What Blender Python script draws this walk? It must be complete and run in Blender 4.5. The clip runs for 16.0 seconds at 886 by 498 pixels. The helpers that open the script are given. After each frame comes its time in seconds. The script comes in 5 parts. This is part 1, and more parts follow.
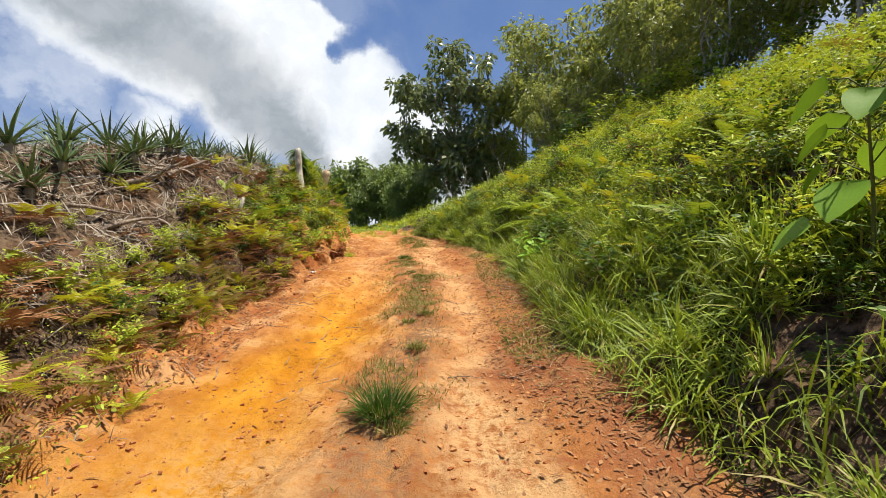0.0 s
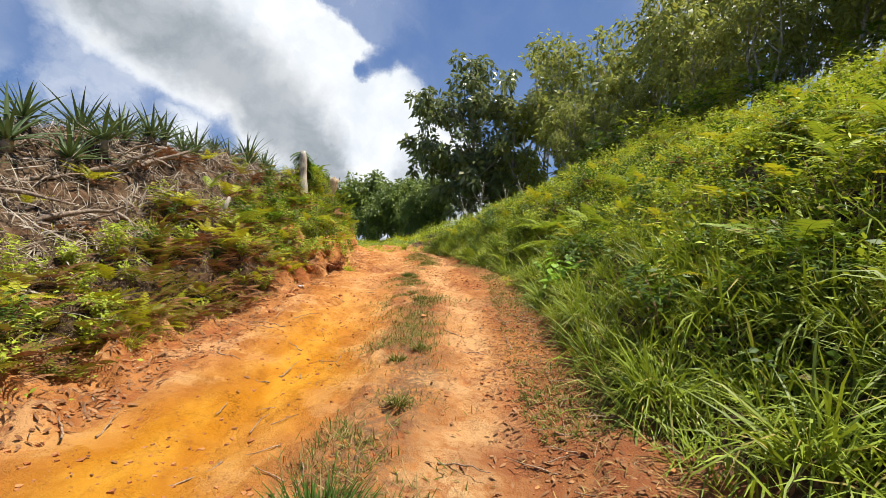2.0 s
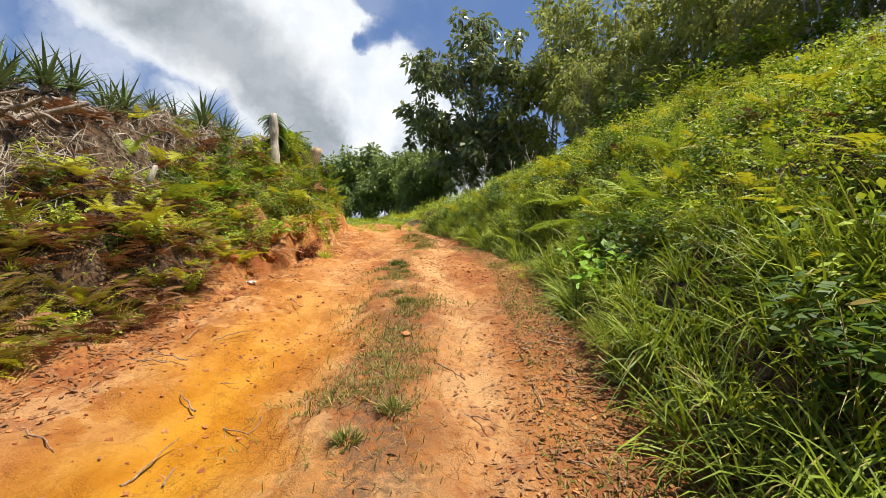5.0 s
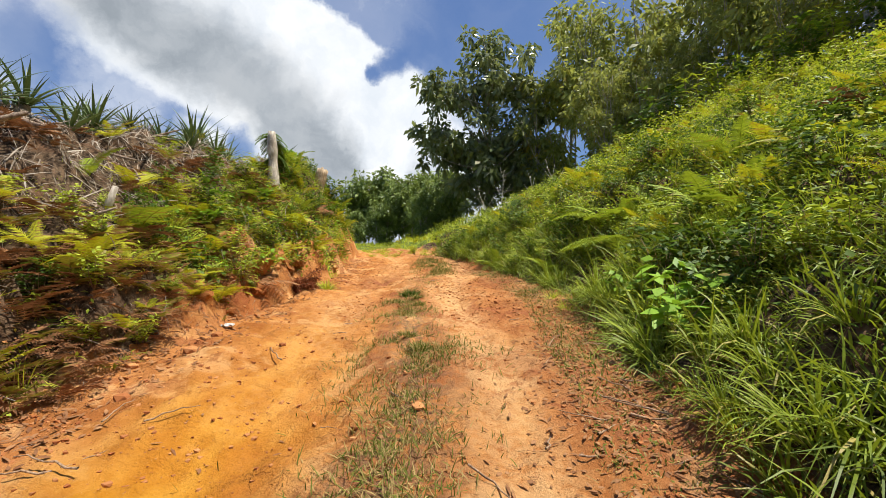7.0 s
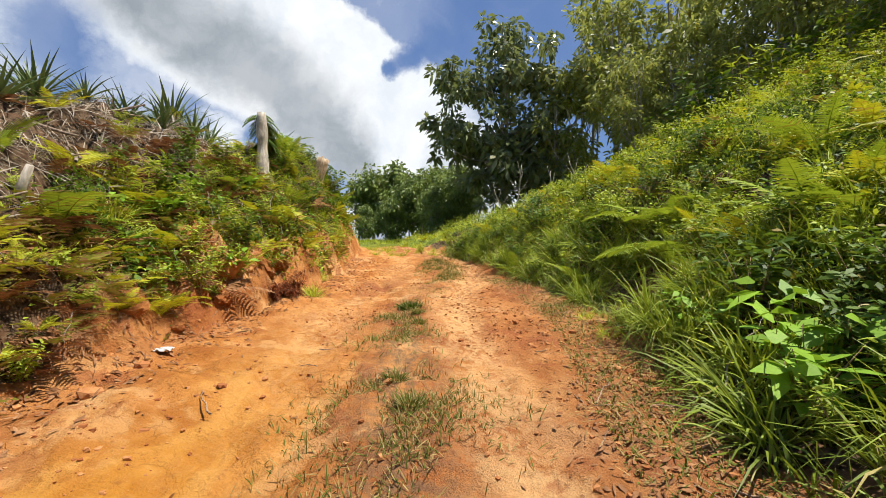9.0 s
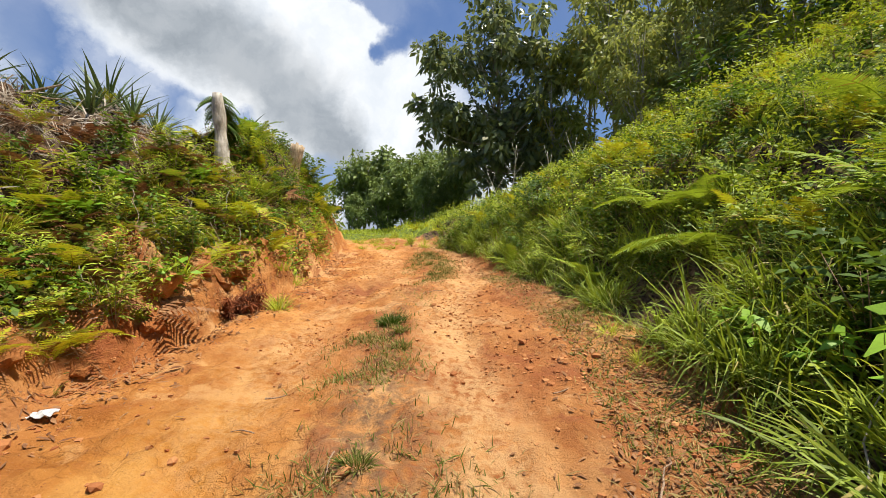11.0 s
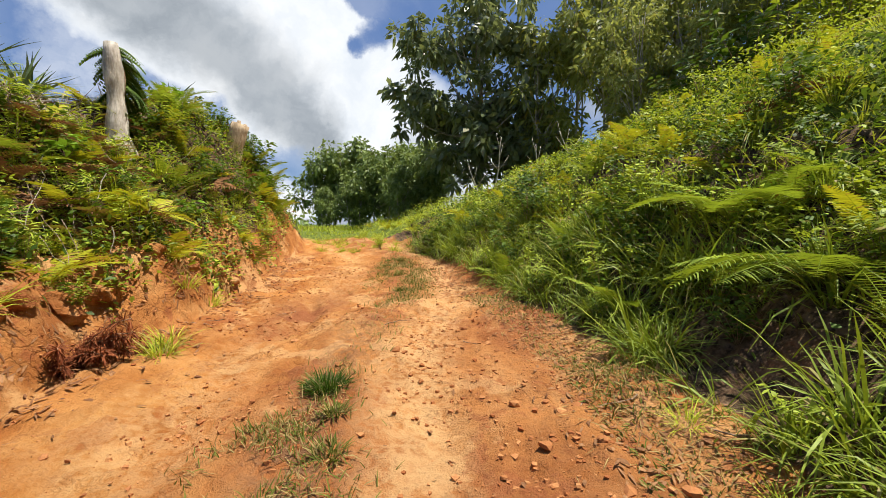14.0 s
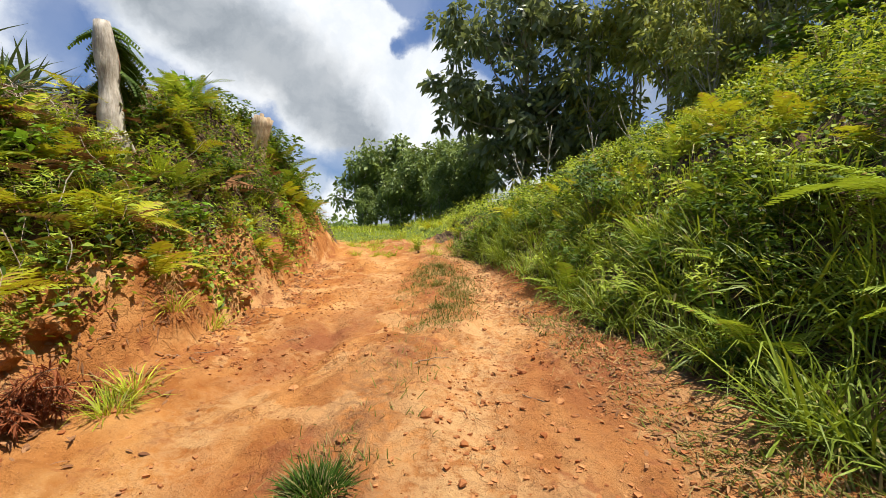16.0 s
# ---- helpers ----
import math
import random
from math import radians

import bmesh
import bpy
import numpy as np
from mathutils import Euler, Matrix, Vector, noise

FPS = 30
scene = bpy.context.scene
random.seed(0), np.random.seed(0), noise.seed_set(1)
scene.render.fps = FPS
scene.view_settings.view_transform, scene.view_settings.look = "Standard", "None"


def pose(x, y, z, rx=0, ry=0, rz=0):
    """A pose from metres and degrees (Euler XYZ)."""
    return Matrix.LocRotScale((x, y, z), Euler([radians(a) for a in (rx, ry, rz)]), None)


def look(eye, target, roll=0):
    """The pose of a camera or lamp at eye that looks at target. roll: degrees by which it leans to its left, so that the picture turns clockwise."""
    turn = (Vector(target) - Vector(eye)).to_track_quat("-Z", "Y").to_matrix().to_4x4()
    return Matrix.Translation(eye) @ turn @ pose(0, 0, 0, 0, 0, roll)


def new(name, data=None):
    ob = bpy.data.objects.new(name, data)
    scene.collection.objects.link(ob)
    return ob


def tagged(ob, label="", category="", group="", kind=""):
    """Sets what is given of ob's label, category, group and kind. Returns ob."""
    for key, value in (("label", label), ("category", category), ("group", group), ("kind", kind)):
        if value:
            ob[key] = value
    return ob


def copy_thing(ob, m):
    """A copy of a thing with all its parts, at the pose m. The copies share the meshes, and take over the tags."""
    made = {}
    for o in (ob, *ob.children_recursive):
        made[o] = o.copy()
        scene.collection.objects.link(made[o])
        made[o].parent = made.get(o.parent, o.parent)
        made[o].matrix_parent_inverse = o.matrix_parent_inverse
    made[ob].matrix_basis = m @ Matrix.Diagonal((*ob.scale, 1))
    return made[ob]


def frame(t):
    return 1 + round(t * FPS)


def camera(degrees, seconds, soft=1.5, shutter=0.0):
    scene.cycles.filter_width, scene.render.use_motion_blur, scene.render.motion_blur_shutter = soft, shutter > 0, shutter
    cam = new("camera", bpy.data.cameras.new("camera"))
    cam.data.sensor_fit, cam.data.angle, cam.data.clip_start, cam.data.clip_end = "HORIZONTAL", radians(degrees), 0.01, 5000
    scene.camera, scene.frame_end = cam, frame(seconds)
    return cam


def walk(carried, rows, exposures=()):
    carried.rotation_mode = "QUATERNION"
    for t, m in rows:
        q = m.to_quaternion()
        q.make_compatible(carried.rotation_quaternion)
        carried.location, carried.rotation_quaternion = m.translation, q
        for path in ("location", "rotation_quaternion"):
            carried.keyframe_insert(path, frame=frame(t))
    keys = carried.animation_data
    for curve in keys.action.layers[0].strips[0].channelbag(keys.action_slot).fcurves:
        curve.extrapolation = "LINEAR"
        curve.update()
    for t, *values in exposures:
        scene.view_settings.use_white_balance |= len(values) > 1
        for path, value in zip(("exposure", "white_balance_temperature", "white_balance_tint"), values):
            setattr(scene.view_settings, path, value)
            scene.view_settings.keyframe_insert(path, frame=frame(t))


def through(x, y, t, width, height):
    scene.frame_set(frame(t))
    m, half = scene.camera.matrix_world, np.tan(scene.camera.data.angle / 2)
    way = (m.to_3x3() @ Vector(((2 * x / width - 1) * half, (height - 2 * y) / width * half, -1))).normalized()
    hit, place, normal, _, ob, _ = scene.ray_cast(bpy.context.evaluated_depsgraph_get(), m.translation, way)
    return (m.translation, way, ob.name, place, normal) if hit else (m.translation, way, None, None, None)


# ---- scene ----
cam = camera(92.2, 16.0, soft=0.8)
METRES, EYE, TILT, LEAN, TURN = 11.0, 1.5, -3.0, 1.5, 0.0
ROWS = [
    (0.0, 0.0, 0.0, 0.0, 0.0, 0.0, 0.0),
    (0.5, 0.0051, 0.0327, -0.0042, -2.45, -0.15, -2.27),
    (1.0, 0.0073, 0.0649, 0.001, -0.38, -0.02, -4.61),
    (1.5, 0.0077, 0.0967, 0.005, 0.36, 2.2, -2.83),
    (2.0, 0.0097, 0.129, -0.001, 1.83, 2.54, -3.22),
    (2.5, 0.0127, 0.1664, 0.0086, 3.03, -2.25, -2.08),
    (3.0, 0.015, 0.1966, 0.006, 3.17, -0.94, -1.62),
    (3.5, 0.0109, 0.2324, 0.009, 4.44, -1.16, -1.83),
    (4.0, 0.0141, 0.2606, 0.0124, 2.66, -0.59, -3.54),
    (6.5, 0.0056, 0.4249, 0.0259, 1.6, -0.8, -1.26),
    (7.0, 0.0026, 0.4525, 0.0232, 4.3, 2.36, -1.1),
    (7.5, 0.0047, 0.4878, 0.0329, 4.26, 1.12, -1.03),
    (8.0, 0.0014, 0.5167, 0.028, 6.25, 2.02, -2.99),
    (8.5, -0.0019, 0.5527, 0.0347, 7.04, 2.93, -1.34),
    (9.0, -0.0021, 0.5792, 0.0382, 5.85, 1.86, -2.56),
    (11.5, -0.0052, 0.7148, 0.063, 5.24, -0.17, -0.25),
    (12.0, -0.0087, 0.7451, 0.0596, 6.52, 1.17, -0.72),
    (12.5, -0.004, 0.7748, 0.0686, 6.61, -0.3, 1.7),
    (13.0, -0.0063, 0.804, 0.0662, 4.75, -1.03, -0.75),
    (13.5, -0.01, 0.8343, 0.07, 5.42, -1.28, -2.13),
    (14.0, -0.0141, 0.8632, 0.0773, 2.1, -0.53, -1.48),
    (14.5, -0.0203, 0.8899, 0.0741, 4.48, 0.29, -3.05),
    (15.0, -0.0186, 0.9244, 0.0845, 7.55, -1.05, 0.38),
    (15.5, -0.0199, 0.9486, 0.0851, 6.1, -0.53, 0.44),
    (16.0, -0.0232, 0.9807, 0.0879, 7.89, -0.94, -0.95),
]
walk(cam, [(t, pose(0, 0, EYE, TILT, LEAN, TURN) @ pose(METRES * x, METRES * y, METRES * z, 90 + pitch, roll, yaw)) for t, x, y, z, yaw, pitch, roll in ROWS], [(0.0, 0.6), (16.0, 0.6)])

# ---------------- plan: skies, trees, plants ----------------
# cloud bank: a great circle that runs down from the upper left; across it lie blue sky, a white rim, a grey belly and a bright top
BELLY = Vector((0.5612, 0.0307, 0.8271))
PUFFS = [(-0.66, 0.235, 0.5, 3.6), (-0.72, 0.275, 0.3, 2.6), (-0.38, 0.06, 0.5, 3.5), (-0.3, 0.1, 1, 5), (-1.25, 0.56, 1, 6)]
BRIGHTS = [(-0.21, 0.3, 2, 7.5), (-0.2, 0.2, 2, 6)]
GAPS = [(-0.575, 0.24, 0.4, 2.6, 0.8), (-0.75, 0.3, 0.4, 2.6, 0.7), (-0.24, 0.405, 0.2, 1.5, 0.95), (-0.2, 0.43, 0.4, 2.6, 0.95), (-0.15, 0.46, 0.5, 3.2, 0.7), (-0.38, 0.13, 0.5, 3.6, 0.8), (-1.13, 0.52, 0.5, 5, 0.85), (0.14, 0.52, 11, 17, 0.9)]
# ---------------- world, sun ----------------
SUN_EL, SUN_AZ = 70.0, 86.0       # azimuth clockwise from +y: high, from the right
sun_dir = Vector((math.sin(radians(SUN_AZ)) * math.cos(radians(SUN_EL)), math.cos(radians(SUN_AZ)) * math.cos(radians(SUN_EL)), math.sin(radians(SUN_EL))))
sun = new("sun", bpy.data.lights.new("sun", "SUN"))
sun.data.energy, sun.data.angle, sun.data.color = 5.0, radians(0.6), (1.0, 0.95, 0.86)
sun.matrix_world = look(sun_dir * 50, (0, 0, 0))


class Nodes:
    """Short hand for node trees."""

    def __init__(self, tree):
        self.tree = tree
        tree.nodes.clear()

    def add(self, kind, values=None, **attrs):
        n = self.tree.nodes.new(kind)
        for k, v in attrs.items():
            setattr(n, k, v)
        for k, v in (values or {}).items():
            if isinstance(v, bpy.types.NodeSocket):
                self.tree.links.new(v, n.inputs[k])
            else:
                n.inputs[k].default_value = v
        return n

    def math(self, op, a, b=0.0, clamp=False):
        return self.add("ShaderNodeMath", {0: a, 1: b}, operation=op, use_clamp=clamp).outputs[0]

    def ramp(self, v, lo, hi, a=0.0, b=1.0):
        return self.add("ShaderNodeMapRange", {0: v, 1: lo, 2: hi, 3: a, 4: b}, interpolation_type="SMOOTHSTEP").outputs[0]

    def mix(self, f, a, b):
        a = (*a, 1) if isinstance(a, tuple) and len(a) == 3 else a
        b = (*b, 1) if isinstance(b, tuple) and len(b) == 3 else b
        return self.add("ShaderNodeMix", {0: f, 6: a, 7: b}, data_type="RGBA").outputs[2]

    def noise(self, vec, scale, detail=4.0, rough=0.55, out=0):
        return self.add("ShaderNodeTexNoise", {"Vector": vec, "Scale": scale, "Detail": detail, "Roughness": rough}).outputs[out]


world = bpy.data.worlds.new("sky")
scene.world = world
world.use_nodes = True
w = Nodes(world.node_tree)
sky = w.add("ShaderNodeTexSky", sky_type="NISHITA", sun_disc=False, sun_elevation=radians(SUN_EL), sun_rotation=radians(SUN_AZ), altitude=300.0, air_density=1.0, dust_density=0.6, ozone_density=3.0)
way = w.add("ShaderNodeTexCoord").outputs["Generated"]
warp = w.add("ShaderNodeVectorMath", {0: w.noise(way, 4.5, 9.0, 0.62, out=1), 1: (0.5, 0.5, 0.5)}, operation="SUBTRACT").outputs[0]
bent = w.add("ShaderNodeVectorMath", {0: warp, 1: (0.34, 0.34, 0.34), 2: way}, operation="MULTIPLY_ADD").outputs[0]
ragged = w.add("ShaderNodeVectorMath", {0: w.noise(way, 15.0, 7.0, 0.65, out=1), 1: (0.5, 0.5, 0.5)}, operation="SUBTRACT").outputs[0]
bent = w.add("ShaderNodeVectorMath", {0: ragged, 1: (0.11, 0.11, 0.11), 2: bent}, operation="MULTIPLY_ADD").outputs[0]
bent = w.add("ShaderNodeVectorMath", {0: bent}, operation="NORMALIZE").outputs[0]


def lobe(x, z, inner, outer, source=bent):
    """A soft round patch of the sky round the direction (x, 1, z); radii in degrees."""
    c = Vector((x, 1.0, z)).normalized()
    d = w.add("ShaderNodeVectorMath", {0: source, 1: tuple(c)}, operation="DOT_PRODUCT").outputs["Value"]
    return w.ramp(d, math.cos(radians(outer)), math.cos(radians(inner)))


low = w.add("ShaderNodeVectorMath", {0: warp, 1: (0.13, 0.13, 0.13), 2: way}, operation="MULTIPLY_ADD").outputs[0]
low = w.add("ShaderNodeVectorMath", {0: ragged, 1: (0.06, 0.06, 0.06), 2: low}, operation="MULTIPLY_ADD").outputs[0]
low = w.add("ShaderNodeVectorMath", {0: low}, operation="NORMALIZE").outputs[0]
across = w.add("ShaderNodeVectorMath", {0: low, 1: tuple(BELLY)}, operation="DOT_PRODUCT").outputs["Value"]
near = lobe(-0.5, 0.36, 30, 40, way)
bank = w.math("MULTIPLY", w.ramp(across, -0.1, -0.05), w.ramp(across, 0.255, 0.275, 1.0, 0.22))
veil = w.math("MULTIPLY", w.ramp(w.noise(bent, 3.4, 5.0, 0.55), 0.38, 0.68), 0.5)
rest = w.ramp(w.noise(bent, 1.7, 3.0, 0.5), 0.53, 0.66)
cover = w.add("ShaderNodeMix", {0: near, 2: rest, 3: w.math("MAXIMUM", bank, veil)}, data_type="FLOAT").outputs[0]
for x, z, a, b in PUFFS:
    cover = w.math("MAXIMUM", cover, lobe(x, z, a, b, low))
for x, z, a, b, k in GAPS:
    cover = w.math("MULTIPLY", cover, w.math("SUBTRACT", 1.0, w.math("MULTIPLY", lobe(x, z, a, b, low), k)))
belly = w.math("MULTIPLY", w.ramp(across, -0.075, 0.0), w.ramp(across, 0.05, 0.17, 1.0, 0.0))
grey = w.add("ShaderNodeMix", {0: near, 2: w.ramp(w.noise(bent, 2.6, 6.0, 0.5), 0.34, 0.58), 3: belly}, data_type="FLOAT").outputs[0]
for x, z, a, b in BRIGHTS:
    grey = w.math("MULTIPLY", grey, w.math("SUBTRACT", 1.0, lobe(x, z, a, b, low)))
puff = w.noise(low, 7.0, 8.0, 0.6)
grey = w.math("MULTIPLY", grey, w.ramp(puff, 0.25, 0.6, 1.0, 0.72))
white = w.mix(w.ramp(puff, 0.3, 0.7), (0.54, 0.58, 0.63), (0.72, 0.73, 0.74))
cloud = w.mix(grey, white, (0.215, 0.242, 0.272))
sky_bg = w.add("ShaderNodeBackground", {"Color": w.mix(0.35, sky.outputs[0], (1.2, 2.9, 8.2)), "Strength": 0.059})
cloud_bg = w.add("ShaderNodeBackground", {"Color": cloud, "Strength": 1.0})
both = w.add("ShaderNodeMixShader", {0: cover, 1: sky_bg.outputs[0], 2: cloud_bg.outputs[0]})
w.add("ShaderNodeOutputWorld", {0: both.outputs[0]})


# ---------------- materials ----------------
def material(name):
    m = bpy.data.materials.new(name)
    m.use_nodes = True
    return m, Nodes(m.node_tree)


def leaf_material(name, dark, light, dry=(0.28, 0.2, 0.05), dryness=0.08, rough=0.42, through=0.3, gloss=0.22):
    """Foliage: each leaf has its own green, some are dry, and light comes through."""
    m, n = material(name)
    island = n.add("ShaderNodeNewGeometry").outputs["Random Per Island"]
    place = n.add("ShaderNodeNewGeometry").outputs["Position"]
    own = n.add("ShaderNodeObjectInfo").outputs["Random"]
    patch = n.ramp(n.noise(place, 0.9, 3.0), 0.35, 0.65)
    fac = n.math("ADD", n.math("MULTIPLY", island, 0.5), n.math("ADD", n.math("MULTIPLY", own, 0.2), n.math("MULTIPLY", patch, 0.35)), True)
    col = n.mix(fac, dark, light)
    col = n.mix(n.ramp(n.math("FRACT", n.math("MULTIPLY", island, 17.3)), 1.0 - dryness - 0.02, 1.0 - dryness + 0.02), col, dry)
    vein = n.noise(place, 60.0, 3.0)
    col = n.mix(n.ramp(vein, 0.3, 0.75, 0.0, 0.22), col, tuple(c * 0.55 for c in dark))
    bump = n.add("ShaderNodeBump", {"Height": vein, "Strength": 0.12, "Distance": 0.004})
    p = n.add("ShaderNodeBsdfPrincipled", {"Base Color": col, "Roughness": rough, "Specular IOR Level": gloss, "Normal": bump.outputs[0]})
    glow = n.mix(0.45, col, (light[0] * 1.25, light[1] * 1.15, light[2] * 0.5))
    t = n.add("ShaderNodeBsdfTranslucent", {"Color": glow})
    s = n.add("ShaderNodeMixShader", {0: through, 1: p.outputs[0], 2: t.outputs[0]})
    n.add("ShaderNodeOutputMaterial", {0: s.outputs[0]})
    return m


def bark_material(name, pale, deep, scale=14.0, moss=0.0):
    m, n = material(name)
    place = n.add("ShaderNodeTexCoord").outputs["Object"]
    squash = n.add("ShaderNodeMapping", {"Vector": place, "Scale": (1.0, 1.0, 0.22)}).outputs[0]
    grain = n.noise(squash, scale * 2.4, 8.0, 0.65)
    blot = n.noise(place, scale * 0.35, 4.0)
    col = n.mix(n.ramp(grain, 0.32, 0.66), deep, pale)
    col = n.mix(n.ramp(blot, 0.45, 0.62, 0.0, 0.55), col, tuple(c * 0.6 for c in deep))
    col = n.mix(n.ramp(n.noise(place, scale * 0.6, 5.0), 0.62, 0.72, 0.0, 0.7), col, tuple(min(1.0, c * 1.35) for c in pale))
    if moss:
        col = n.mix(n.ramp(n.noise(place, 4.0, 6.0), 0.5, 0.65, 0.0, moss), col, (0.07, 0.1, 0.025))
    bump = n.add("ShaderNodeBump", {"Height": grain, "Strength": 0.7, "Distance": 0.02})
    p = n.add("ShaderNodeBsdfPrincipled", {"Base Color": col, "Roughness": 0.9, "Normal": bump.outputs[0]})
    n.add("ShaderNodeOutputMaterial", {0: p.outputs[0]})
    return m


def dry_material(name, a, b, through=0.15):
    """Straw, dead fronds, fallen leaves."""
    m, n = material(name)
    geo = n.add("ShaderNodeNewGeometry")
    place, island = geo.outputs["Position"], geo.outputs["Random Per Island"]
    col = n.mix(n.math("ADD", n.math("MULTIPLY", island, 0.7), n.math("MULTIPLY", n.ramp(n.noise(place, 1.4, 3.0), 0.3, 0.7), 0.4), True), a, b)
    col = n.mix(n.ramp(n.noise(place, 45.0, 4.0), 0.4, 0.7, 0.0, 0.4), col, tuple(c * 0.45 for c in a))
    p = n.add("ShaderNodeBsdfPrincipled", {"Base Color": col, "Roughness": 0.9, "Specular IOR Level": 0.08})
    t = n.add("ShaderNodeBsdfTranslucent", {"Color": col})
    s = n.add("ShaderNodeMixShader", {0: through, 1: p.outputs[0], 2: t.outputs[0]})
    n.add("ShaderNodeOutputMaterial", {0: s.outputs[0]})
    return m


def soil_material():
    """Laterite: orange wheel tracks, yellow wet-washed clay, pale dust, red crumbs; humus and litter on the banks."""
    m, n = material("laterite_soil")
    place = n.add("ShaderNodeNewGeometry").outputs["Position"]

    def zone(name):
        return n.add("ShaderNodeAttribute", attribute_name=name).outputs["Fac"]

    big = n.noise(place, 0.55, 4.0)
    mid = n.noise(place, 2.3, 6.0, 0.6)
    fine = n.noise(place, 13.0, 8.0, 0.65)
    grit = n.noise(place, 70.0, 5.0, 0.7)
    streak = n.noise(n.add("ShaderNodeMapping", {"Vector": place, "Scale": (1.9, 0.75, 1.0), "Rotation": (0, 0, 0.12)}).outputs[0], 1.6, 6.0, 0.6)
    col = n.mix(n.ramp(mid, 0.34, 0.66), (0.315, 0.112, 0.03), (0.49, 0.206, 0.062))
    col = n.mix(n.ramp(streak, 0.46, 0.66, 0.0, 0.6), col, (0.592, 0.308, 0.112))
    col = n.mix(n.ramp(big, 0.48, 0.66, 0.0, 0.5), col, (0.296, 0.084, 0.028))
    blotch = n.noise(n.add("ShaderNodeVectorMath", {0: place, 1: (7.3, 2.1, 0.0)}, operation="ADD").outputs[0], 1.5, 7.0, 0.62)
    scuff = n.noise(n.add("ShaderNodeVectorMath", {0: place, 1: (1.7, 9.4, 0.0)}, operation="ADD").outputs[0], 2.6, 7.0, 0.64)
    col = n.mix(n.ramp(blotch, 0.53, 0.6, 0.0, 0.6), col, (0.62, 0.36, 0.155))
    col = n.mix(n.ramp(scuff, 0.55, 0.61, 0.0, 0.65), col, (0.3, 0.095, 0.036))
    yellow = n.mix(n.ramp(streak, 0.36, 0.66), (0.46, 0.172, 0.009), (0.6, 0.275, 0.024))
    col = n.mix(n.math("MULTIPLY", zone("yellow"), n.ramp(mid, 0.28, 0.5, 0.8, 1.0)), col, yellow)
    col = n.mix(n.math("MULTIPLY", zone("strip"), n.ramp(fine, 0.36, 0.6)), col, (0.2, 0.115, 0.06))
    col = n.mix(n.math("MULTIPLY", zone("pale"), n.ramp(fine, 0.35, 0.6)), col, (0.62, 0.375, 0.165))
    crumbs = n.ramp(fine, 0.57, 0.72, 0.0, 0.5)
    col = n.mix(n.math("MULTIPLY", zone("red"), n.ramp(mid, 0.32, 0.56, 0.25, 0.95)), col, (0.27, 0.092, 0.036))
    col = n.mix(crumbs, col, (0.192, 0.056, 0.0208))
    crack = n.add("ShaderNodeTexVoronoi", {"Vector": n.add("ShaderNodeVectorMath", {0: place, 1: n.add("ShaderNodeVectorMath", {0: n.noise(place, 5.0, 4.0, 0.6, 1), 1: (0.22, 0.22, 0.22)}, operation="MULTIPLY").outputs[0]}, operation="ADD").outputs[0], "Scale": 6.5}, feature="DISTANCE_TO_EDGE").outputs["Distance"]
    cracked = n.math("MULTIPLY", n.ramp(crack, 0.012, 0.05, 1.0, 0.0), n.ramp(n.noise(place, 1.3, 4.0), 0.5, 0.7))
    col = n.mix(n.math("MULTIPLY", cracked, 0.28), col, (0.128, 0.04, 0.016))
    col = n.mix(n.ramp(grit, 0.6, 0.72, 0.0, 0.5), col, (0.6, 0.4, 0.22))
    litter = n.mix(n.ramp(fine, 0.36, 0.64), (0.03, 0.02, 0.013), (0.19, 0.125, 0.075))
    litter = n.mix(n.ramp(mid, 0.48, 0.66, 0.0, 0.7), litter, (0.19, 0.1, 0.052))
    edge = n.ramp(n.math("ADD", zone("litter"), n.math("MULTIPLY", n.math("SUBTRACT", fine, 0.5), 0.7)), 0.35, 0.6)
    col = n.mix(edge, col, litter)
    green = n.mix(n.ramp(fine, 0.35, 0.65), (0.06, 0.085, 0.015), (0.2, 0.24, 0.04))
    turf = n.ramp(n.math("ADD", zone("turf"), n.math("MULTIPLY", n.math("SUBTRACT", mid, 0.5), 0.6)), 0.4, 0.62)
    col = n.mix(turf, col, green)
    high = n.math("SUBTRACT", n.math("ADD", n.math("MULTIPLY", fine, 0.9), n.math("MULTIPLY", grit, 0.35)), n.math("MULTIPLY", cracked, 0.2))
    bump = n.add("ShaderNodeBump", {"Height": high, "Strength": 1.0, "Distance": 0.05})
    p = n.add("ShaderNodeBsdfPrincipled", {"Base Color": col, "Roughness": 0.92, "Specular IOR Level": 0.08, "Normal": bump.outputs[0]})
    n.add("ShaderNodeOutputMaterial", {0: p.outputs[0]})
    return m


def stone_material():
    m, n = material("clod")
    place = n.add("ShaderNodeNewGeometry").outputs["Position"]
    own = n.add("ShaderNodeObjectInfo").outputs["Random"]
    isl = n.add("ShaderNodeNewGeometry").outputs["Random Per Island"]
    f = n.math("FRACT", n.math("ADD", own, isl))
    col = n.mix(f, (0.27, 0.085, 0.026), (0.52, 0.25, 0.095))
    grain = n.noise(place, 40.0, 6.0)
    col = n.mix(n.ramp(grain, 0.4, 0.68, 0.0, 0.6), col, (0.32, 0.12, 0.05))
    bump = n.add("ShaderNodeBump", {"Height": grain, "Strength": 0.6, "Distance": 0.01})
    p = n.add("ShaderNodeBsdfPrincipled", {"Base Color": col, "Roughness": 0.95, "Specular IOR Level": 0.1, "Normal": bump.outputs[0]})
    n.add("ShaderNodeOutputMaterial", {0: p.outputs[0]})
    return m


